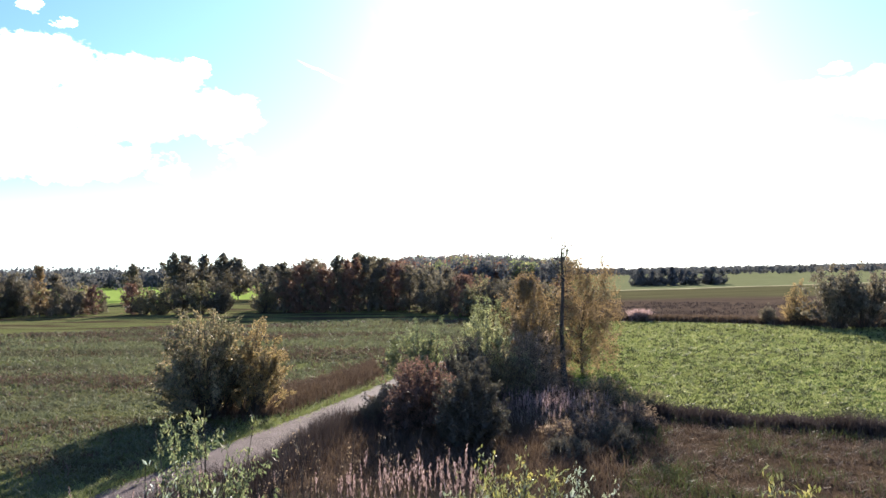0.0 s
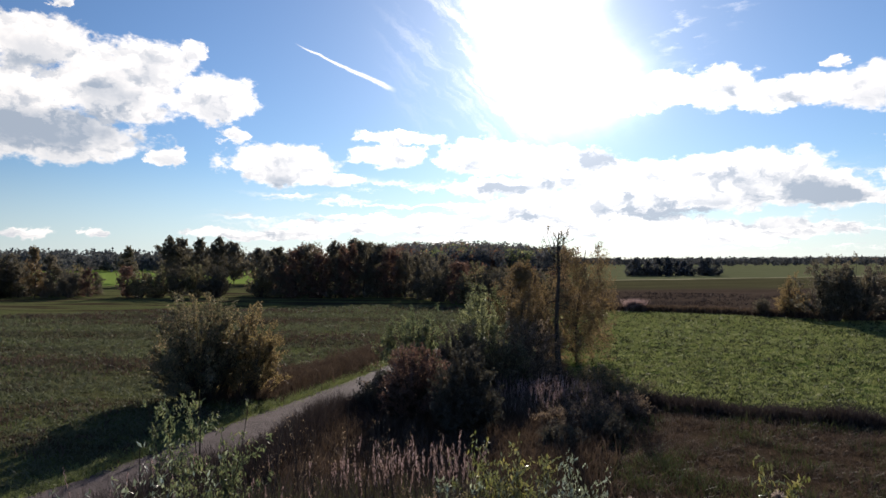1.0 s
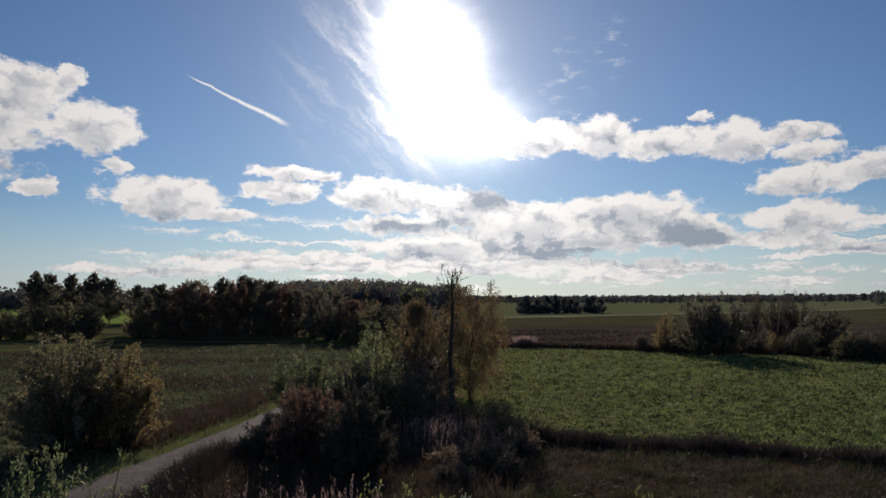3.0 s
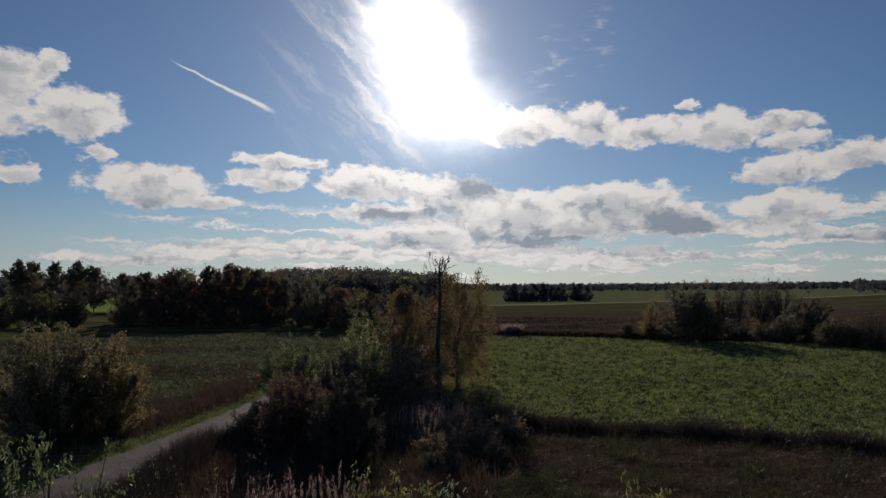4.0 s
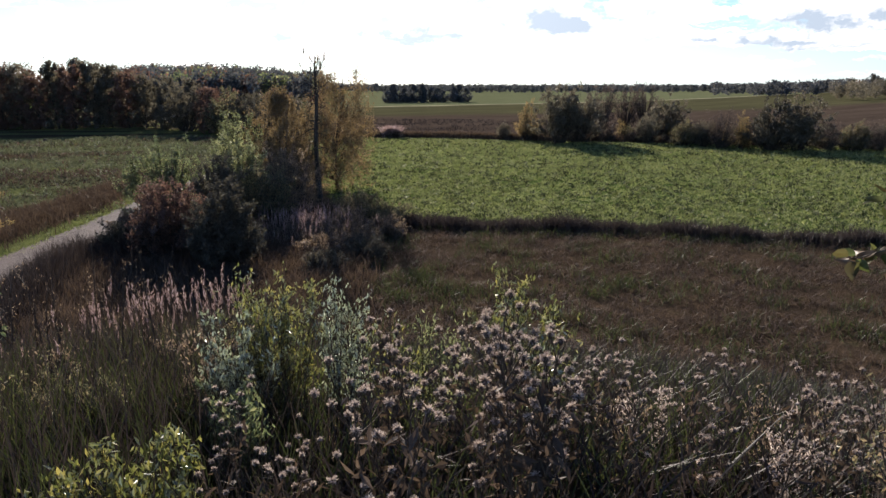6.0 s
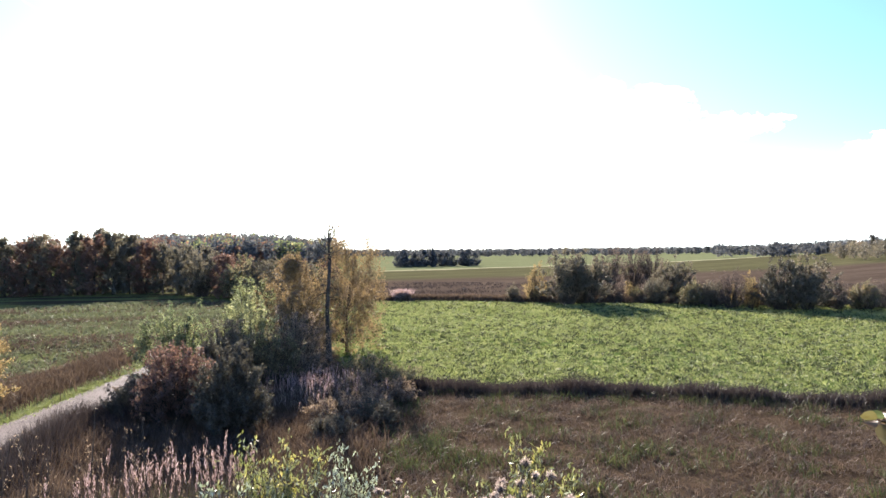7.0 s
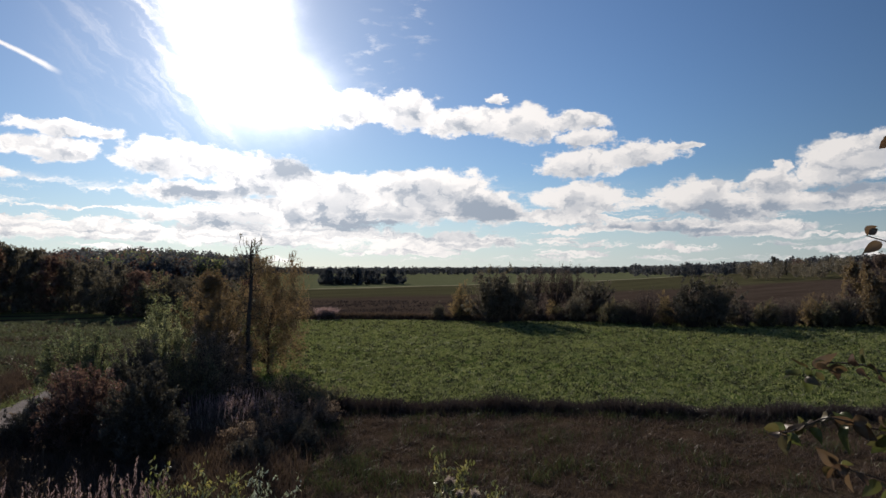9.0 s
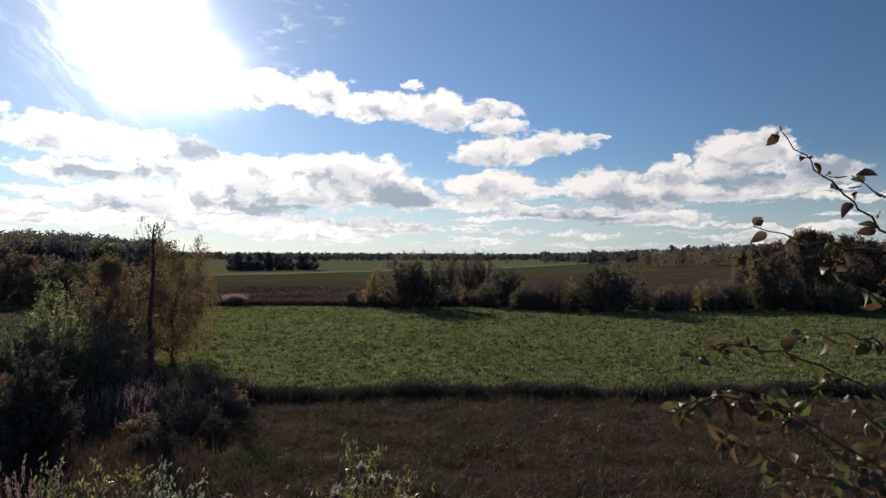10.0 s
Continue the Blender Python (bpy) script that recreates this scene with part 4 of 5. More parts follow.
def far_wood(name, label, mat, spots, height, count, leaf, rng):
    """Distant woods: many ragged crowns in one mesh."""
    parts = []
    for x, y in spots:
        h = height * rng.uniform(0.6, 1.2)
        w = h * rng.uniform(0.24, 0.5)
        u = rng.normal(size=(count, 3))
        u /= np.linalg.norm(u, axis=1, keepdims=True)
        u *= rng.uniform(0.55, 1.0, (count, 1))
        c = np.array([x, y, float(ground_z(x, y)) + h * 0.52]) + u * np.array([w, w, h * 0.48])
        parts.append(leaves(c, leaf, rng, 1.3))
    v, f = join(parts)
    tagged(mesh_object(name, v, f, mat), label, "woods", kind="stuff")


def build_far_woods():
    rng = rng_for(400)

    def fan(a0, a1, r0, r1, k):
        az, r = np.radians(rng.uniform(a0, a1, k)), rng.uniform(r0, r1, k)
        return np.stack([r * np.sin(az), r * np.cos(az)], 1)

    # the bluish woods have distance haze painted into their leaves
    far_wood("hill_wood", "mixed autumn wood on the low hill behind the meadow", LEAF_HAZED, fan(-9, 10.5, 330, 520, 420), 14.0, 130, 1.15, rng)
    far_wood("hill_wood", "rusty trees of the wood on the low hill", LEAF_RUST, fan(-9, 11, 335, 540, 140), 13.5, 130, 1.15, rng)
    far_wood("hill_wood", "green trees of the wood on the low hill", LEAF_GREEN, fan(-9, 11, 340, 540, 110), 13.5, 130, 1.15, rng)
    far_wood("distant_wood", "dark distant wood along the skyline", LEAF_HAZED, fan(-60, 100, 1500, 2300, 5200), 15.0, 34, 3.4, rng)
    far_wood("distant_wood", "distant wood behind the meadow trees", LEAF_HAZED, fan(-46, -12, 600, 900, 600), 19.0, 75, 2.4, rng)
    far_wood("distant_wood", "scattered distant trees beyond the ploughed land", LEAF_HAZED, fan(12, 48, 900, 1400, 260), 11.0, 90, 1.9, rng)
    far_wood("distant_wood", "wood on the rise beyond the green field", LEAF_HAZED, fan(46, 80, 430, 700, 420), 9.0, 115, 1.15, rng)
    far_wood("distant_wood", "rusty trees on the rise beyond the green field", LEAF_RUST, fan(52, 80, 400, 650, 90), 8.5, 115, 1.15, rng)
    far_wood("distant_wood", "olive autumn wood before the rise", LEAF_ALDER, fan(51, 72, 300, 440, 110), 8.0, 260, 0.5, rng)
    far_wood("distant_wood", "olive wood on the rise beyond the green field", LEAF_HAZED, fan(43, 80, 500, 850, 260), 10.0, 115, 1.3, rng)


build_far_woods()


def soil_heap(x, y, size, seed):
    """A low heap of thrown-up soil."""
    rng = rng_for(seed)
    rings, segs, v = 7, 14, []
    for i in range(rings):
        t = i / (rings - 1)
        for j in range(segs):
            a = 2 * math.pi * j / segs
            r = size * t * (1 + 0.18 * math.sin(3 * a + seed) + 0.08 * rng.normal())
            v.append((r * math.cos(a), r * math.sin(a), size * 0.75 * (1 - t ** 1.6) - 0.06 + 0.05 * size * rng.normal() * (1 - t)))
    f = [(i * segs + j, (i + 1) * segs + j, (i + 1) * segs + (j + 1) % segs, i * segs + (j + 1) % segs) for i in range(rings - 1) for j in range(segs)]
    ob = mesh_object("molehill", v, f, SOIL, smooth=True)
    ob.location = (x, y, float(ground_z(x, y)))
    tagged(ob, "dark heap of bare soil on the meadow", "molehill", "molehills on the meadow")



# ---- grass and weeds ----


def polar(az, d):
    a = radians(az)
    return d * math.sin(a), d * math.cos(a)


def on_ground(x, y, lift=-0.02):
    return np.stack([x, y, ground_z(x, y) + lift], 1)


def left_of(x, y, ax, ay, bx, by):
    """Signed distance to the left of the line from a to b."""
    d = math.hypot(bx - ax, by - ay)
    return ((bx - ax) * (y - ay) - (by - ay) * (x - ax)) / d


def tufts(name, label, mat, x, y, height, width, each, rng, lean=0.4, spread=0.06):
    x, y = np.repeat(x, each), np.repeat(y, each)
    h = np.repeat(np.broadcast_to(height, (len(x) // each,)), each)
    width = np.repeat(np.broadcast_to(width, (len(x) // each,)), each)
    x, y = x + rng.normal(size=len(x)) * spread, y + rng.normal(size=len(y)) * spread
    v, f = blades(on_ground(x, y), h, width, rng, lean)
    tagged(mesh_object(name, v, f, mat), label, "grass", kind="stuff")


def clumpy(rng, x, y, scale, share):
    """Keep places where slow waves are high, so that grass stands in patches."""
    w = np.sin(x * scale + 1.3 * np.sin(y * scale * 0.8)) * np.sin(y * scale * 1.1 + 0.7 + 1.1 * np.sin(x * scale * 0.6))
    return w + rng.normal(size=len(x)) * 0.45 > share


def fan(rng, a0, a1, r0, r1, k, power=1.0):
    az, r = np.radians(rng.uniform(a0, a1, k)), r0 + (r1 - r0) * rng.random(k) ** power
    return r * np.sin(az), r * np.cos(az)


def field_grass():
    rng = rng_for(500)
    # fresh tufts of the green field, thinning out with distance
    x, y = fan(rng, 8, 78, 18, 96, 60000, 1.15)
    inside = (left_of(x, y, 9.6, 32.3, 37.0, 15.9) > 0.3) & (left_of(x, y, 15, 95, 7.3, 34) > 0.5) & (left_of(x, y, 95, 44, 24, 91.5) > 0)
    x, y = x[inside], y[inside]
    keep = clumpy(rng, x, y, 1.9, -0.9)
    r = np.hypot(x[keep], y[keep])
    tufts("field_grass", "short fresh green tufts of the field", GRASS_LEY, x[keep], y[keep], 0.09 + r * 0.0016, 0.03 + r * 0.0009, 4, rng, 0.9, 0.10)
    keep = rng.random(len(x)) < 0.05
    r = np.hypot(x[keep], y[keep])
    tufts("field_grass", "coarse dark green tufts scattered over the field", RANK_GREEN, x[keep], y[keep], 0.14 + r * 0.0018, 0.04 + r * 0.0009, 7, rng, 0.8, 0.13)
    some = rng.integers(0, len(x), 1700)
    r = np.hypot(x[some], y[some])
    tufts("field_grass", "dark rush clumps dotted over the green field", RANK_GREEN, x[some], y[some], 0.13 + r * 0.0016, 0.03 + r * 0.0006, 12, rng, 0.7, 0.13)
    keep = rng.random(len(x)) < 0.06
    tufts("field_grass", "pale yellowish blades over the field", GRASS_GREEN, x[keep], y[keep], 0.2, 0.05, 5, rng, 0.8, 0.14)
    # withered grass of the rough strip below the knoll
    x, y = fan(rng, 4, 95, 9, 37, 30000, 0.8)
    inside = (left_of(x, y, 9.6, 32.3, 37.0, 15.9) < -0.2) & (left_of(x, y, -3, 10, 4, 48) < 0)
    x, y = x[inside], y[inside]
    keep = clumpy(rng, x, y, 1.1, -0.25)
    tufts("withered_grass", "flattened brown withered grass below the knoll", GRASS_BROWN, x[keep], y[keep], 0.22, 0.022, 5, rng, 1.1, 0.12)
    keep = clumpy(rng, x, y, 1.3, 1.7)
    tufts("withered_grass", "green tufts among the withered grass", GRASS_GREEN, x[keep], y[keep], 0.26, 0.022, 5, rng, 0.7, 0.12)
    some = rng.integers(0, len(x), 260)
    tufts("withered_grass", "coarse dark clumps in the withered grass", RANK_GREEN, x[some], y[some], 0.36, 0.025, 60, rng, 0.6, 0.42)
    # bank of tall rank grass along the near edge of the field
    k = 16000
    s = rng.uniform(-1.5, 75, k)
    d = Vector((27.4, -16.4)).normalized()
    off = rng.normal(size=k) * 0.42 + 0.5 * np.sin(s * 0.4) * 0.5
    x, y = 9.6 + d.x * s + d.y * off, 32.3 + d.y * s - d.x * off
    tufts("grass_bank", "dark rank grass bank along the field edge", RANK_BROWN, x, y, 0.5 + 0.1 * np.sin(s * 0.9) + 0.08 * np.sin(s * 2.3), 0.03, 3, rng, 0.3)
    # meadow
    x, y = fan(rng, -50, 2, 16, 105, 42000, 1.25)
    ok = road_gap(x, y) > ROAD_HALF + 0.3
    x, y = x[ok], y[ok]
    keep = clumpy(rng, x, y, 0.5, -0.7)
    r = np.hypot(x, y)
    tufts("meadow_grass", "dull green meadow grass", GRASS_GREEN, x[keep], y[keep], 0.10 + r[keep] * 0.0022, 0.03 + r[keep] * 0.0009, 4, rng, 0.8, 0.12)
    keep = clumpy(rng, x * 0.35, y * 1.6, 0.22, 0.62)
    tufts("meadow_grass", "tawny withered drifts in the meadow", GRASS_BROWN, x[keep], y[keep], 0.16 + r[keep] * 0.003, 0.03 + r[keep] * 0.0009, 4, rng, 0.7, 0.14)
    # green verge and brown weeds on the far side of the road
    k = 9000
    i = rng.integers(20, 84, k)
    c, nx = ROAD_LINE[i], ROAD_LINE[i + 1] - ROAD_LINE[i]
    nx = nx / np.linalg.norm(nx, axis=1, keepdims=True)
    off = ROAD_HALF + 0.1 + np.abs(rng.normal(size=k)) * 0.5
    x, y = c[:, 0] - nx[:, 1] * off + rng.normal(size=k) * 0.3, c[:, 1] + nx[:, 0] * off + rng.normal(size=k) * 0.3
    tufts("verge_grass", "short green grass verge beside the road", GRASS_LEY, x, y, 0.16, 0.03, 3, rng, 0.7)
    k = 7000
    i = rng.integers(44, 84, k)
    c, nx = ROAD_LINE[i], ROAD_LINE[i + 1] - ROAD_LINE[i]
    nx = nx / np.linalg.norm(nx, axis=1, keepdims=True)
    off = ROAD_HALF + 2.9 + rng.normal(size=k) * 0.8
    x, y = c[:, 0] - nx[:, 1] * off + rng.normal(size=k) * 0.4, c[:, 1] + nx[:, 0] * off + rng.normal(size=k) * 0.4
    tufts("brown_weeds", "tall brown weeds between road and meadow", GRASS_BROWN, x, y, 0.55, 0.04, 3, rng, 0.35)
    # rank growth on the knoll side of the road and round the hedge
    x, y = fan(rng, -14, 17, 17, 39, 16000, 0.9)
    ok = (road_gap(x, y) > ROAD_HALF + 0.4) & (left_of(x, y, -9.3, 19, -2.6, 41.0) < -1.5) & (left_of(x, y, 10, 33, 9, 50) > -1)
    ok &= np.degrees(np.arctan2(x, y)) + rng.normal(size=len(x)) * 1.6 < 13.0
    near = ok & (np.exp(-((x - 5.2) / 3.0) ** 2 - ((y - 32.0) / 2.8) ** 2) < rng.uniform(0.1, 1.5, len(x)))
    tufts("hedge_grass", "rank brown grass round the hedge", GRASS_BROWN, x[near], y[near], 0.6, 0.03, 4, rng, 0.35)
    # paler blades gathered where the hedge's shadow came out too dark
    near = ok & ~near
    tufts("hedge_grass", "straw-coloured grass below the hedge, paled to lift its shade", PALED_STRAW, x[near], y[near], 0.6, 0.03, 5, rng, 0.35)
    k = 6500
    i = rng.integers(16, 66, k)
    c, nx = ROAD_LINE[i], ROAD_LINE[i + 1] - ROAD_LINE[i]
    nx = nx / np.linalg.norm(nx, axis=1, keepdims=True)
    off = ROAD_HALF + 0.3 + np.abs(rng.normal(size=k)) * 1.1
    x, y = c[:, 0] + nx[:, 1] * off + rng.normal(size=k) * 0.3, c[:, 1] - nx[:, 0] * off + rng.normal(size=k) * 0.3
    tufts("roadside_weeds", "tall dry weeds along the near roadside", RANK_BROWN, x, y, 0.85 + 0.25 * np.sin(x * 2.1), 0.016, 5, rng, 0.25)
    # ditch growth along the far edge of the field
    k = 9000
    s = rng.uniform(0, 1, k)
    x, y = 22 + 75 * s + rng.normal(size=k), 92.5 - 50 * s + 2.2 + np.abs(rng.normal(size=k)) * 1.4
    tufts("ditch_grass", "brown rank grass along the ditch beyond the field", GRASS_BROWN, x, y, 0.9, 0.09, 3, rng, 0.3)
    # rough weeds on the nearer ploughed land
    x, y = fan(rng, 13, 60, 88, 150, 7000)
    ok = (left_of(x, y, 97, 46, 26, 93.5) < -2) & (left_of(x, y, 0, 20, 26, 130) < -1) & clumpy(rng, x * 0.4, y, 0.3, -0.1)
    tufts("ploughed_weeds", "brown weeds over the ploughed land", RANK_BROWN, x[ok], y[ok], 0.4, 0.1, 3, rng, 0.5, 0.3)
    x, y = 27.4 + rng.normal(size=260) * 0.62, 92.0 + rng.normal(size=260) * 0.4
    tufts("pale_grass_clump", "pale bleached grass clump at the far field edge", LEAF_PALE, x, y, 1.5, 0.08, 4, rng, 0.35)


field_grass()


def knoll_grass():
    rng = rng_for(520)
    x, y = fan(rng, -48, 8, 1.6, 16, 15000, 0.75)
    ok = road_gap(x, y) > ROAD_HALF + 0.2
    x, y = x[ok], y[ok]
    r = np.hypot(x, y)
    pick = rng.random(len(x))
    for share, name, label, mat, h in ((pick < 0.42, "knoll_grass", "tall withered brown grass on the knoll", RANK_BROWN, 0.95), (pick >= 0.5, "knoll_grass", "tall green grass on the knoll", RANK_GREEN, 0.8)):
        tufts(name, label, mat, x[share], y[share], h * np.clip(0.12 + r[share] * 0.135, 0.25, 1.0), 0.008, 6, rng, 0.22, 0.09)
    x, y = fan(rng, 8, 110, 1.6, 13, 9000, 0.75)
    pick = rng.random(len(x))
    tufts("knoll_grass", "brown withered grass on the knoll slope", RANK_BROWN, x[pick < 0.6], y[pick < 0.6], 0.38, 0.012, 5, rng, 0.5, 0.08)
    tufts("knoll_grass", "green grass on the knoll slope", RANK_GREEN, x[pick >= 0.6], y[pick >= 0.6], 0.36, 0.012, 5, rng, 0.45, 0.08)
    x, y = fan(rng, 110, 312, 0.8, 9, 5000, 0.75)
    tufts("knoll_grass", "trodden grass on top of the knoll", GRASS_BROWN, x, y, 0.22, 0.012, 4, rng, 0.6, 0.08)


knoll_grass()


def reed_grass(name, label, spots, heights, plume, rng):
    """Reed grass: thin culms, each with a narrow feathery plume."""
    culms, feathers = [], []
    for (x, y), h in zip(spots, heights):
        z = float(ground_z(x, y))
        tip = np.array([x, y, z + h]) + np.array([*(rng.normal(size=2) * 0.07 * h), 0])
        mid = np.array([x, y, z]) * 0.5 + tip * 0.5 + np.array([*(rng.normal(size=2) * 0.02), 0])
        culms.append(tube([(x, y, z - 0.03), mid, tip], [0.003, 0.0025, 0.0012], 3))
        d = (tip - mid) / np.linalg.norm(tip - mid)
        s = rng.random(26)
        c = tip - d * (s[:, None] * plume * rng.uniform(0.75, 1.2)) + rng.normal(size=(26, 3)) * (plume * 0.008 + plume * 0.02 * np.sin(s * 3.1))[:, None]
        feathers.append(leaves(c, plume * 0.04, rng, 5.0, 0.0, d, 0.22))
    v, f = join(culms)
    ob = tagged(mesh_object(name, v, f, GRASS_BROWN), label, "grass", kind="stuff")
    v, f = join(feathers)
    mesh_object("plume", v, f, LEAF_PALE, ob, "pale feathery plumes")
    return ob


def build_reeds():
    rng = rng_for(540)
    az, d = rng.uniform(-9, 3.5, 100), rng.normal(6.1, 0.55, 100)
    reed_grass("reed_grass", "tall reed grass with pale plumes on the slope", [polar(a, r) for a, r in zip(az, d)], rng.uniform(0.9, 1.22, 100), 0.19, rng)
    az, d = rng.uniform(-30, -6, 60), rng.uniform(4.5, 9.0, 60)
    reed_grass("reed_grass", "scattered reed grass with brown plumes on slope", [polar(a, r) for a, r in zip(az, d)], rng.uniform(0.8, 1.2, 60), 0.13, rng)
    xs, ys = rng.normal(4.8, 1.4, 330), rng.normal(31.6, 1.3, 330)
    reed_grass("reed_grass", "pale reed grass below the half-dead birch", list(zip(xs, ys)), rng.uniform(0.9, 1.5, 330), 0.38, rng)


build_reeds()


def sapling(name, label, az, d, height, width, count, leaf, mat, rng, stems=7, up=0.9):
    """A bushy young shrub: upright rods set with leaves along their upper part."""
    x, y = polar(az, d)
    ob = thing(name, x, y, float(ground_z(x, y)), label, "shrub")
    wood, spots = [], []
    for k in range(stems):
        a = rng.uniform(0, 2 * np.pi)
        o = width / 2 * rng.uniform(0.1, 1.0)
        pts, rad = limb(rng, (math.cos(a) * 0.06, math.sin(a) * 0.06, -0.04), (math.cos(a) * o / height, math.sin(a) * o / height, 1.0), height * rng.uniform(0.7, 0.98), 0.007 if stems > 1 else 0.011, 0.10, 7, 0.03)
        wood.append(tube(pts, rad, 4))
        for m in range(7):
            i = rng.integers(2, 7)
            p2, r2 = limb(rng, pts[i], (rng.normal() * 0.6, rng.normal() * 0.6, up), height * rng.uniform(0.1, 0.22), 0.003, 0.2, 4)
            wood.append(tube(p2, r2, 3))
            spots.append(p2)
        spots.append(pts[3:])
    allp = np.concatenate(spots)
    c = allp[rng.integers(0, len(allp), count)] + rng.normal(size=(count, 3)) * leaf * 0.8
    if stems == 1:
        for k, w in enumerate(wood):
            mesh_object("branch" if k else "stem", *w, TWIG, ob)
    else:
        mesh_object("branchwork", *join(wood), TWIG, ob)
    mesh_object("foliage", *leaves(c, leaf * 0.66, rng, 2.9, 0.0, (0, 0, 0.8), 0.5), mat, ob)
    return ob


def build_saplings():
    rng = rng_for(560)
    sapling("willow_sapling", "leafy green willow sapling on the slope", -19.8, 4.6, 1.55, 0.75, 5200, 0.018, LEAF_GREEN, rng, 13)
    sapling("silver_sapling", "sparse sapling with small silvery leaves", -24.8, 3.6, 1.3, 0.5, 300, 0.018, LEAF_SILVER, rng, 4)
    sapling("silver_sapling", "thin sapling with silvery leaves beside grass", -28.6, 3.8, 1.38, 0.4, 150, 0.017, LEAF_SILVER, rng, 2)
    sapling("silver_sapling", "silvery-leaved sapling above the road", -22.8, 3.9, 1.32, 0.4, 230, 0.018, LEAF_SILVER, rng, 3)
    sapling("willow_sapling", "low fresh green sapling on the slope", -20.8, 3.4, 0.85, 0.5, 1500, 0.017, LEAF_YOUNG, rng, 10)
    sapling("yellow_sapling", "yellow-green willow sapling among thistles", 6.2, 3.9, 1.12, 0.62, 5600, 0.0165, LEAF_YOUNG, rng, 22)
    sapling("silver_sapling", "willow sapling with silvery leaf backs", 3.2, 3.5, 0.9, 0.5, 2300, 0.0155, LEAF_SILVER, rng, 10)
    sapling("grey_weed", "slender weed with small silvery leaves", 12.2, 3.7, 1.05, 0.40, 2400, 0.0145, LEAF_SILVER, rng, 12, 1.6)
    sapling("yellow_sapling", "yellow-green sapling with shiny leaves among thistles", 28.6, 3.4, 1.14, 0.5, 2500, 0.0175, LEAF_YOUNG, rng, 11)
    sapling("silver_sapling", "few large shiny leaves above the thistles", 28.4, 3.2, 1.0, 0.4, 80, 0.02, LEAF_SILVER, rng, 4)
    sapling("grey_weed", "weed with small pale leaves on the slope", 20.5, 3.4, 0.85, 0.4, 1100, 0.0145, LEAF_GREY, rng, 9)
    sapling("yellow_sapling", "thin yellowing sapling among the thistles", 17.5, 3.3, 0.85, 0.3, 900, 0.015, LEAF_YOUNG, rng, 6)
    sapling("leafy_weed", "low weed with bright yellow-green leaves", -5.0, 2.5, 0.62, 0.42, 1300, 0.02, LEAF_YOUNG, rng, 8)
    sapling("leafy_weed", "low yellow-green weed under the reed grass", -10.5, 2.6, 0.55, 0.4, 1100, 0.02, LEAF_YOUNG, rng, 8)
    sapling("leafy_weed", "green weed growing among the thistles", 1.0, 2.9, 0.7, 0.45, 1500, 0.019, LEAF_GREEN, rng, 8)
    for k in range(30):
        sapling("leafy_weed", ("dark green leafy weed in the tall grass", "brownish leafy weed in the tall grass")[k % 2], rng.uniform(-33, 4), rng.uniform(3.0, 7.0), rng.uniform(0.5, 0.95), 0.5, 1100,
                0.015, (LEAF_DARK, LEAF_BARE, LEAF_OLIVE)[k % 3], rng, 7)
    sapling("brown_sapling", "leafy brownish-green sapling under the aspen", 67.0, 2.15, 1.18, 0.6, 3600, 0.0115, LEAF_OLIVE, rng, 16)
    sapling("brown_sapling", "leafy yellow-green sapling beside the aspen", 71.5, 2.1, 1.25, 0.6, 3000, 0.0115, LEAF_YOUNG, rng, 14)
    sapling("brown_sapling", "withered brown sapling below the aspen", 62.0, 2.3, 0.85, 0.5, 2600, 0.011, LEAF_BARE, rng, 14)
    for k in range(9):
        sapling("dry_weed", "dry purplish weed on the slope", rng.uniform(38, 64), rng.uniform(2.6, 3.6), rng.uniform(0.5, 0.72), 0.4, 900, 0.011, (LEAF_BARE, WOOL)[k % 2], rng, 7, 1.5)
    for k in range(24):
        sapling("dry_stalk", "tall dark dry weed stalk above the grass", -17 + 0.7 * k + rng.uniform(-0.5, 0.5), rng.uniform(5.6, 7.0), rng.uniform(1.35, 1.75), 0.16, 70, 0.012, LEAF_BARE, rng, 1, 1.4)


build_saplings()


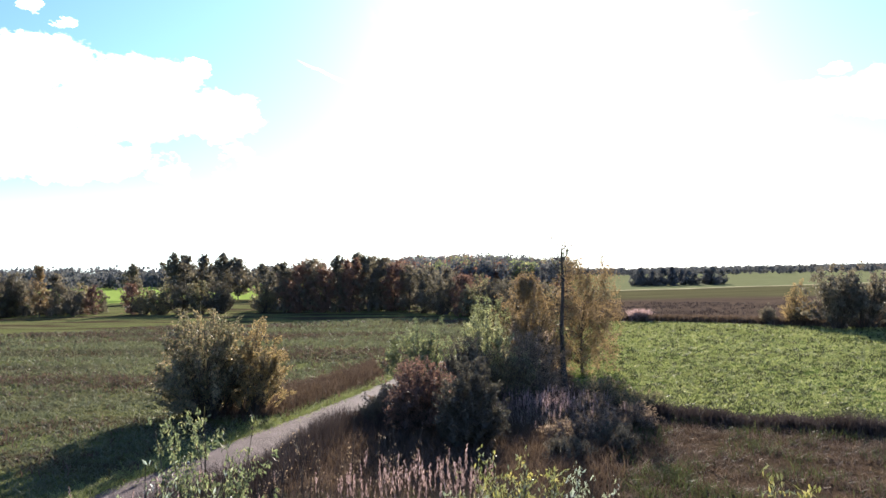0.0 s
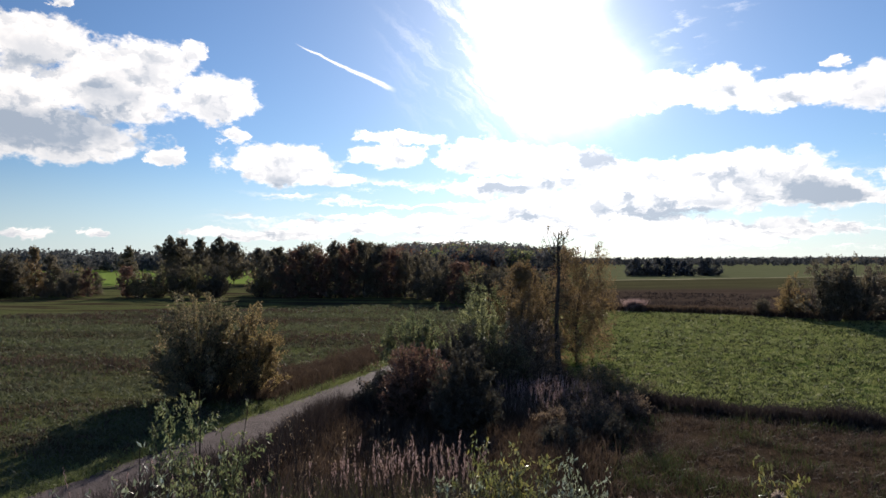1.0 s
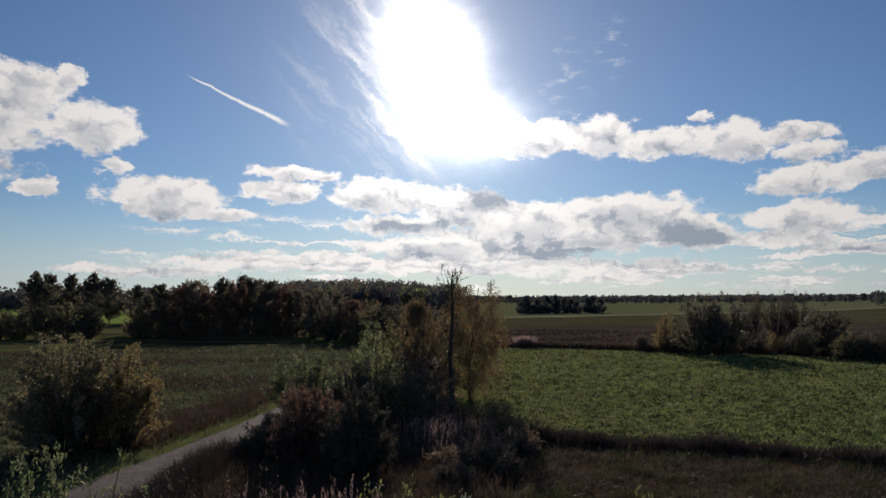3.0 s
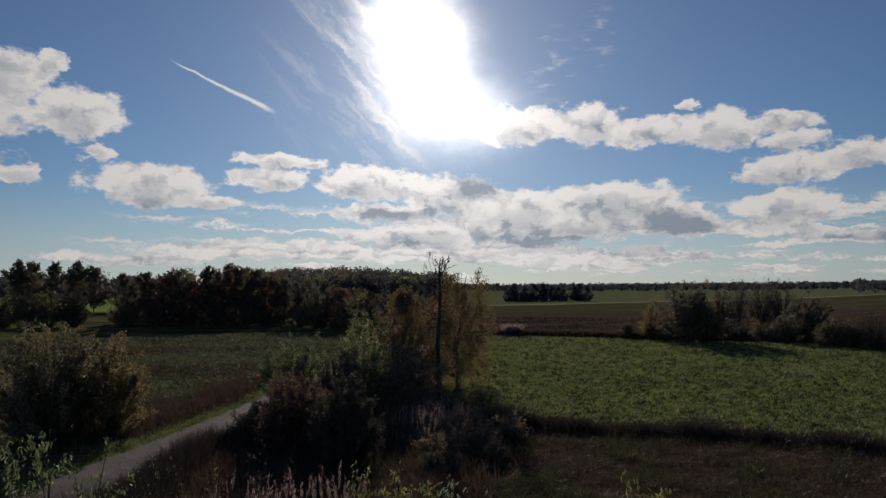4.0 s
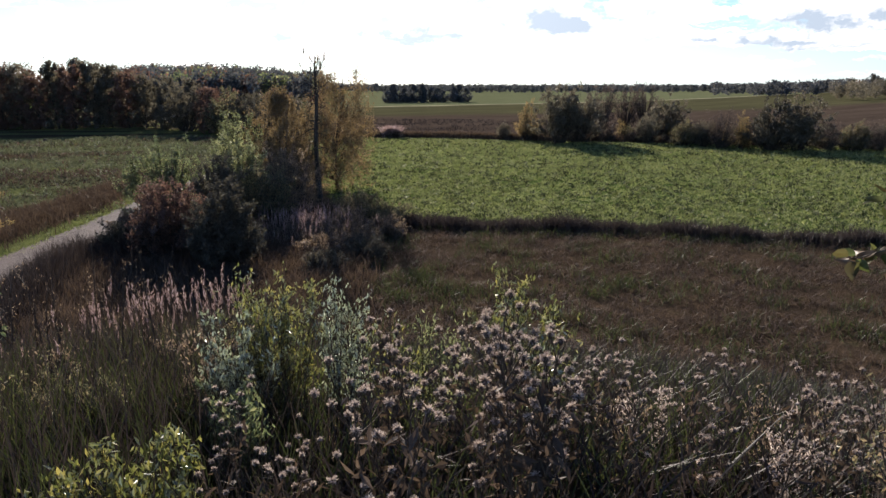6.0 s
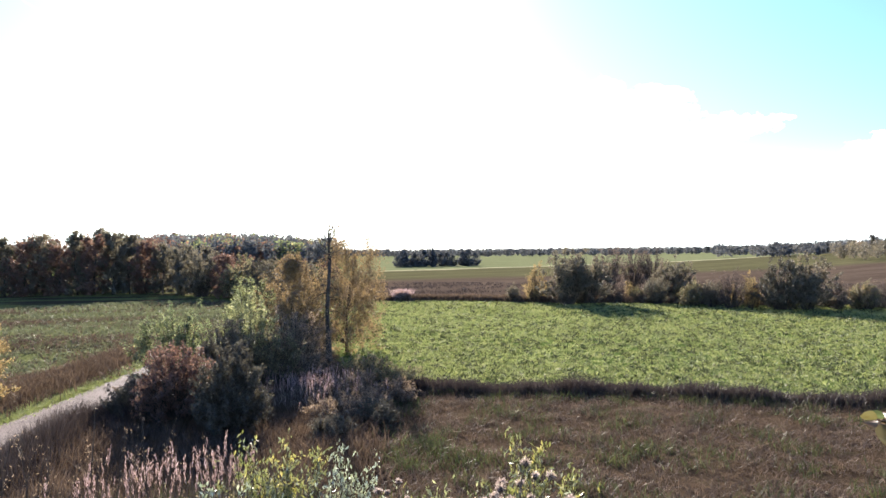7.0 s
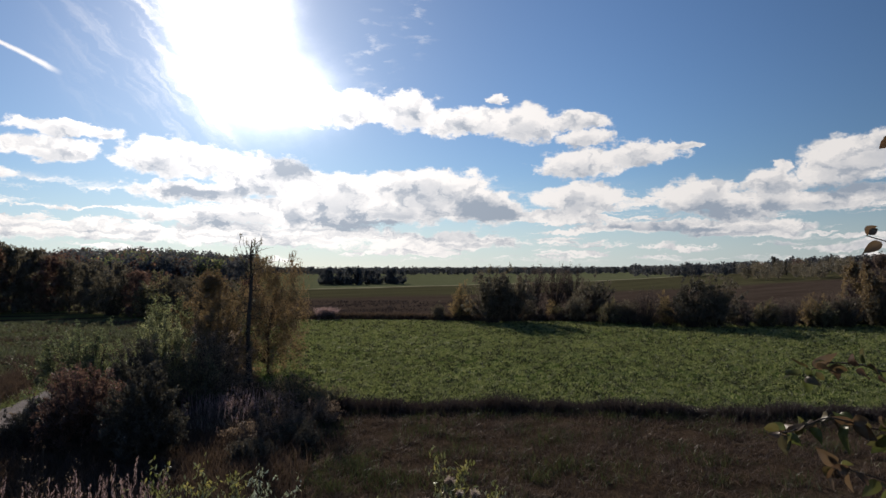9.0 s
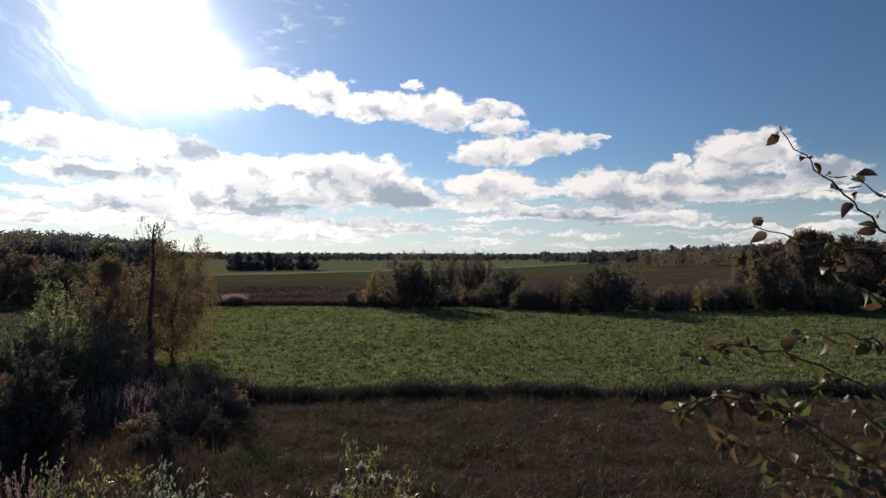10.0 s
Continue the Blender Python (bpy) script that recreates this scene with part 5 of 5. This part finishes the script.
def thistle(rng, height, heads, fluff=1.0):
    """A withered thistle: branching stem, shrivelled leaves and a downy seed head on each branch."""
    ob = thing("thistle", 0, 0, 0, "withered thistle with downy white seed heads", "thistle", "thistles on the knoll")
    pts, rad = limb(rng, (0, 0, -0.04), (rng.normal() * 0.08, rng.normal() * 0.08, 1), height * 0.86, 0.006, 0.10, 8, 0.02)
    mesh_object("stem", *tube(pts, rad, 5), TWIG, ob, smooth=True)
    ends = [(pts[-1] + np.array([0, 0, 0.012]), None)]
    for k in range(heads - 1):
        i = rng.integers(4, 9)
        a = rng.uniform(0, 2 * np.pi)
        p2, r2 = limb(rng, pts[i], (math.cos(a) * 0.6, math.sin(a) * 0.6, 1.0), height * rng.uniform(0.08, 0.24), 0.003, 0.2, 5, 0.06)
        branch = mesh_object("branch", *tube(p2, r2, 4), TWIG, ob, smooth=True)
        ends.append((p2[-1], branch))
    k = 34
    c = pts[rng.integers(1, 8, k)] + rng.normal(size=(k, 3)) * 0.035
    mesh_object("withered_foliage", *leaves(c, 0.022, rng, 3.2, 0.6), GRASS_BROWN, ob)
    for e, branch in ends:
        m = int(rng.integers(90, 150) * fluff)
        u = rng.normal(size=(m, 3))
        u[:, 2] = np.abs(u[:, 2]) * 0.9 - 0.35
        u /= np.linalg.norm(u, axis=1, keepdims=True)
        r = rng.uniform(0.004, 0.0135, (m, 1)) * fluff * rng.uniform(0.8, 1.25)
        side = np.cross(u, rng.normal(size=(m, 3)))
        side /= np.linalg.norm(side, axis=1, keepdims=True)
        v = np.stack([e + u * 0.004 - side * 0.0005, e + u * 0.004 + side * 0.0005, e + u * r + side * 0.0008, e + u * r - side * 0.0008], 1).reshape(-1, 3)
        mesh_object("seed_head", v, np.arange(4 * m).reshape(m, 4), WOOL, branch or ob)
        mesh_object("calyx", *tube([e + np.array([0, 0, -0.016]), e + np.array([0, 0, -0.008]), e, e + np.array([0, 0, 0.005])], [0.002, 0.0075, 0.008, 0.002], 6), TWIG, branch or ob, smooth=True)
    return ob


def build_thistles():
    rng = rng_for(580)
    kinds = []
    for k in range(4):
        ob = thistle(rng, (1.05, 0.95, 0.85, 1.0)[k], (12, 14, 10, 16)[k], 1.35)
        kinds.append(ob)
    first = True
    spots = [(rng.uniform(9, 33), rng.uniform(1.75, 2.9)) for k in range(23)] + [(rng.uniform(33, 62), rng.uniform(2.0, 3.2)) for k in range(12)] + [(rng.uniform(-2, 9), rng.uniform(1.9, 2.6)) for k in range(5)]
    for k, (az, d) in enumerate(spots):
        x, y = polar(az, d)
        s = rng.uniform(0.94, 1.18) * (1.0 if az < 31 else 0.8) * (1.0 if az > 9 else 0.75)
        at = (x, y, float(ground_z(x, y)))
        if k < 4:
            ob = kinds[k]
            ob.location, ob.rotation_euler.z = at, rng.uniform(0, 6.28)
        else:
            ob = copy_thing(kinds[rng.integers(0, 4)], pose(*at, 0, 0, rng.uniform(0, 360)))
        ob.scale = (s, s, s)


build_thistles()


def leaf_mesh(name, length, width, curl, rng):
    """An oval leaf with a fold along its midrib and a curled blade."""
    rows, cols = 6, 5
    v = []
    for i in range(rows):
        t = i / (rows - 1)
        w = width / 2 * max(0.02, math.sin(math.pi * min(1.0, 0.04 + 0.96 * t)) ** 0.75 * (1.08 - 0.35 * t))
        for j in range(cols):
            s = j / (cols - 1) * 2 - 1
            v.append((s * w, t * length, abs(s) * w * 0.35 - curl * t * t * length + rng.normal() * 0.0012))
    f = [(i * cols + j, i * cols + j + 1, (i + 1) * cols + j + 1, (i + 1) * cols + j) for i in range(rows - 1) for j in range(cols - 1)]
    me = bpy.data.meshes.new(name)
    me.from_pydata(v, [], f)
    me.polygons.foreach_set("use_smooth", [True] * len(f))
    me.materials.append(LEAF_BRANCH)
    return me


def overhanging_sapling():
    """The young tree at the viewer's elbow, its twigs reaching into view."""
    rng = rng_for(600)
    x0, y0 = polar(78, 1.75)
    foot = Vector((x0, y0, float(ground_z(x0, y0))))
    ob = thing("aspen_sapling", *foot, "young aspen with spotted green and brown leaves", "sapling")

    def spot(az, el, d):
        return Vector(EYE) + heading(az, el) * d - foot

    shapes = [leaf_mesh("leaf", 0.046, 0.034, c, rng) for c in (0.25, 0.6, -0.4, 1.0)]
    top = spot(74, 9, 1.75)
    stem = [Vector((0, 0, -0.05)), Vector((0.02, 0.02, 0.6)), Vector((0.0, 0.04, 1.1)), top]
    mesh_object("stem", *tube([tuple(p) for p in stem], [0.014, 0.012, 0.009, 0.004], 6), TWIG, ob, smooth=True)
    twigs = [([(76, -6, 1.7), (69.2, 1.0, 1.6), (67.3, 3.1, 1.57), (65.4, 5.2, 1.54), (63.5, 7.4, 1.52), (61.6, 9.6, 1.5)], 14),
             ([(75, 0, 1.7), (69.3, 3.9, 1.6), (66.3, 5.9, 1.55)], 6),
             ([(75, -6, 1.7), (68.0, 0.4, 1.55), (63.5, 1.4, 1.5), (59.8, 2.4, 1.48)], 7),
             ([(76, -12, 1.7), (69.0, -4.0, 1.58), (66.0, -1.5, 1.54), (64.5, -1.0, 1.52)], 12),
             ([(76, -14, 1.7), (69.5, -6.5, 1.58), (66.0, -5.6, 1.54), (63.5, -5.8, 1.5)], 14),
             ([(76, -18, 1.7), (68.5, -10.0, 1.56), (63.0, -7.6, 1.5), (58.0, -7.0, 1.46), (55.4, -7.8, 1.44)], 22),
             ([(76, -21, 1.7), (67.5, -14.5, 1.54), (61.0, -11.5, 1.46), (57.2, -11.2, 1.42), (53.7, -12.5, 1.4)], 30),
             ([(77, -23, 1.7), (69.0, -17.0, 1.54), (63.5, -13.0, 1.46), (60.5, -10.4, 1.42)], 24),
             ([(77, -24, 1.7), (68.0, -17.0, 1.55), (62.5, -15.5, 1.5), (57.5, -14.2, 1.45)], 22),
             ([(77, -27, 1.7), (71.0, -19.0, 1.6), (66.5, -15.0, 1.55)], 32),
             ([(77, -25, 1.7), (71.0, -16.0, 1.6), (67.5, -11.5, 1.55), (64.5, -9.0, 1.5)], 26),
             ([(77, -29, 1.7), (70.0, -21.0, 1.6), (64.5, -18.0, 1.52), (61.5, -17.0, 1.5)], 26)]
    for way, count in twigs:
        pts = [spot(*w) for w in way]
        fine = []
        for a, b in zip(pts, pts[1:]):
            fine += [a.lerp(b, k / 4) for k in range(4)]
        fine.append(pts[-1])
        fine = [p + Vector(rng.normal(size=3)) * 0.004 for p in fine]
        twig = mesh_object("twig", *tube([tuple(p) for p in fine], np.linspace(0.0032, 0.001, len(fine)), 5), TWIG, ob, smooth=True)
        n = len(fine)
        for k in range(count if way[-1][1] > -5 else int(count * 1.45)):
            i = n - 1 if k == 0 else int(rng.integers(n // 4, n))
            at = fine[i]
            leaf = new("leaf", shapes[int(rng.integers(0, 4))])
            leaf.parent = twig
            ang = rng.uniform(0, 2 * np.pi)
            out = Vector((math.cos(ang), math.sin(ang), rng.uniform(-1.2, 0.7))).normalized()
            turn = out.to_track_quat("Y", "Z").to_matrix().to_4x4() @ Matrix.Rotation(rng.uniform(-2.6, 2.6), 4, "Y")
            s = rng.uniform(0.42, 0.82) * (0.95 if way[-1][1] > -5 else 1.0)
            leaf.matrix_local = Matrix.Translation(at + out * 0.008) @ turn @ Matrix.Scale(s, 4)


overhanging_sapling()


for number, (x, y, size) in enumerate([(-17.8, 101.0, 0.5), (-13.7, 94.0, 0.3), (-5.9, 68.8, 0.3)]):
    soil_heap(x, y, size, 700 + number)
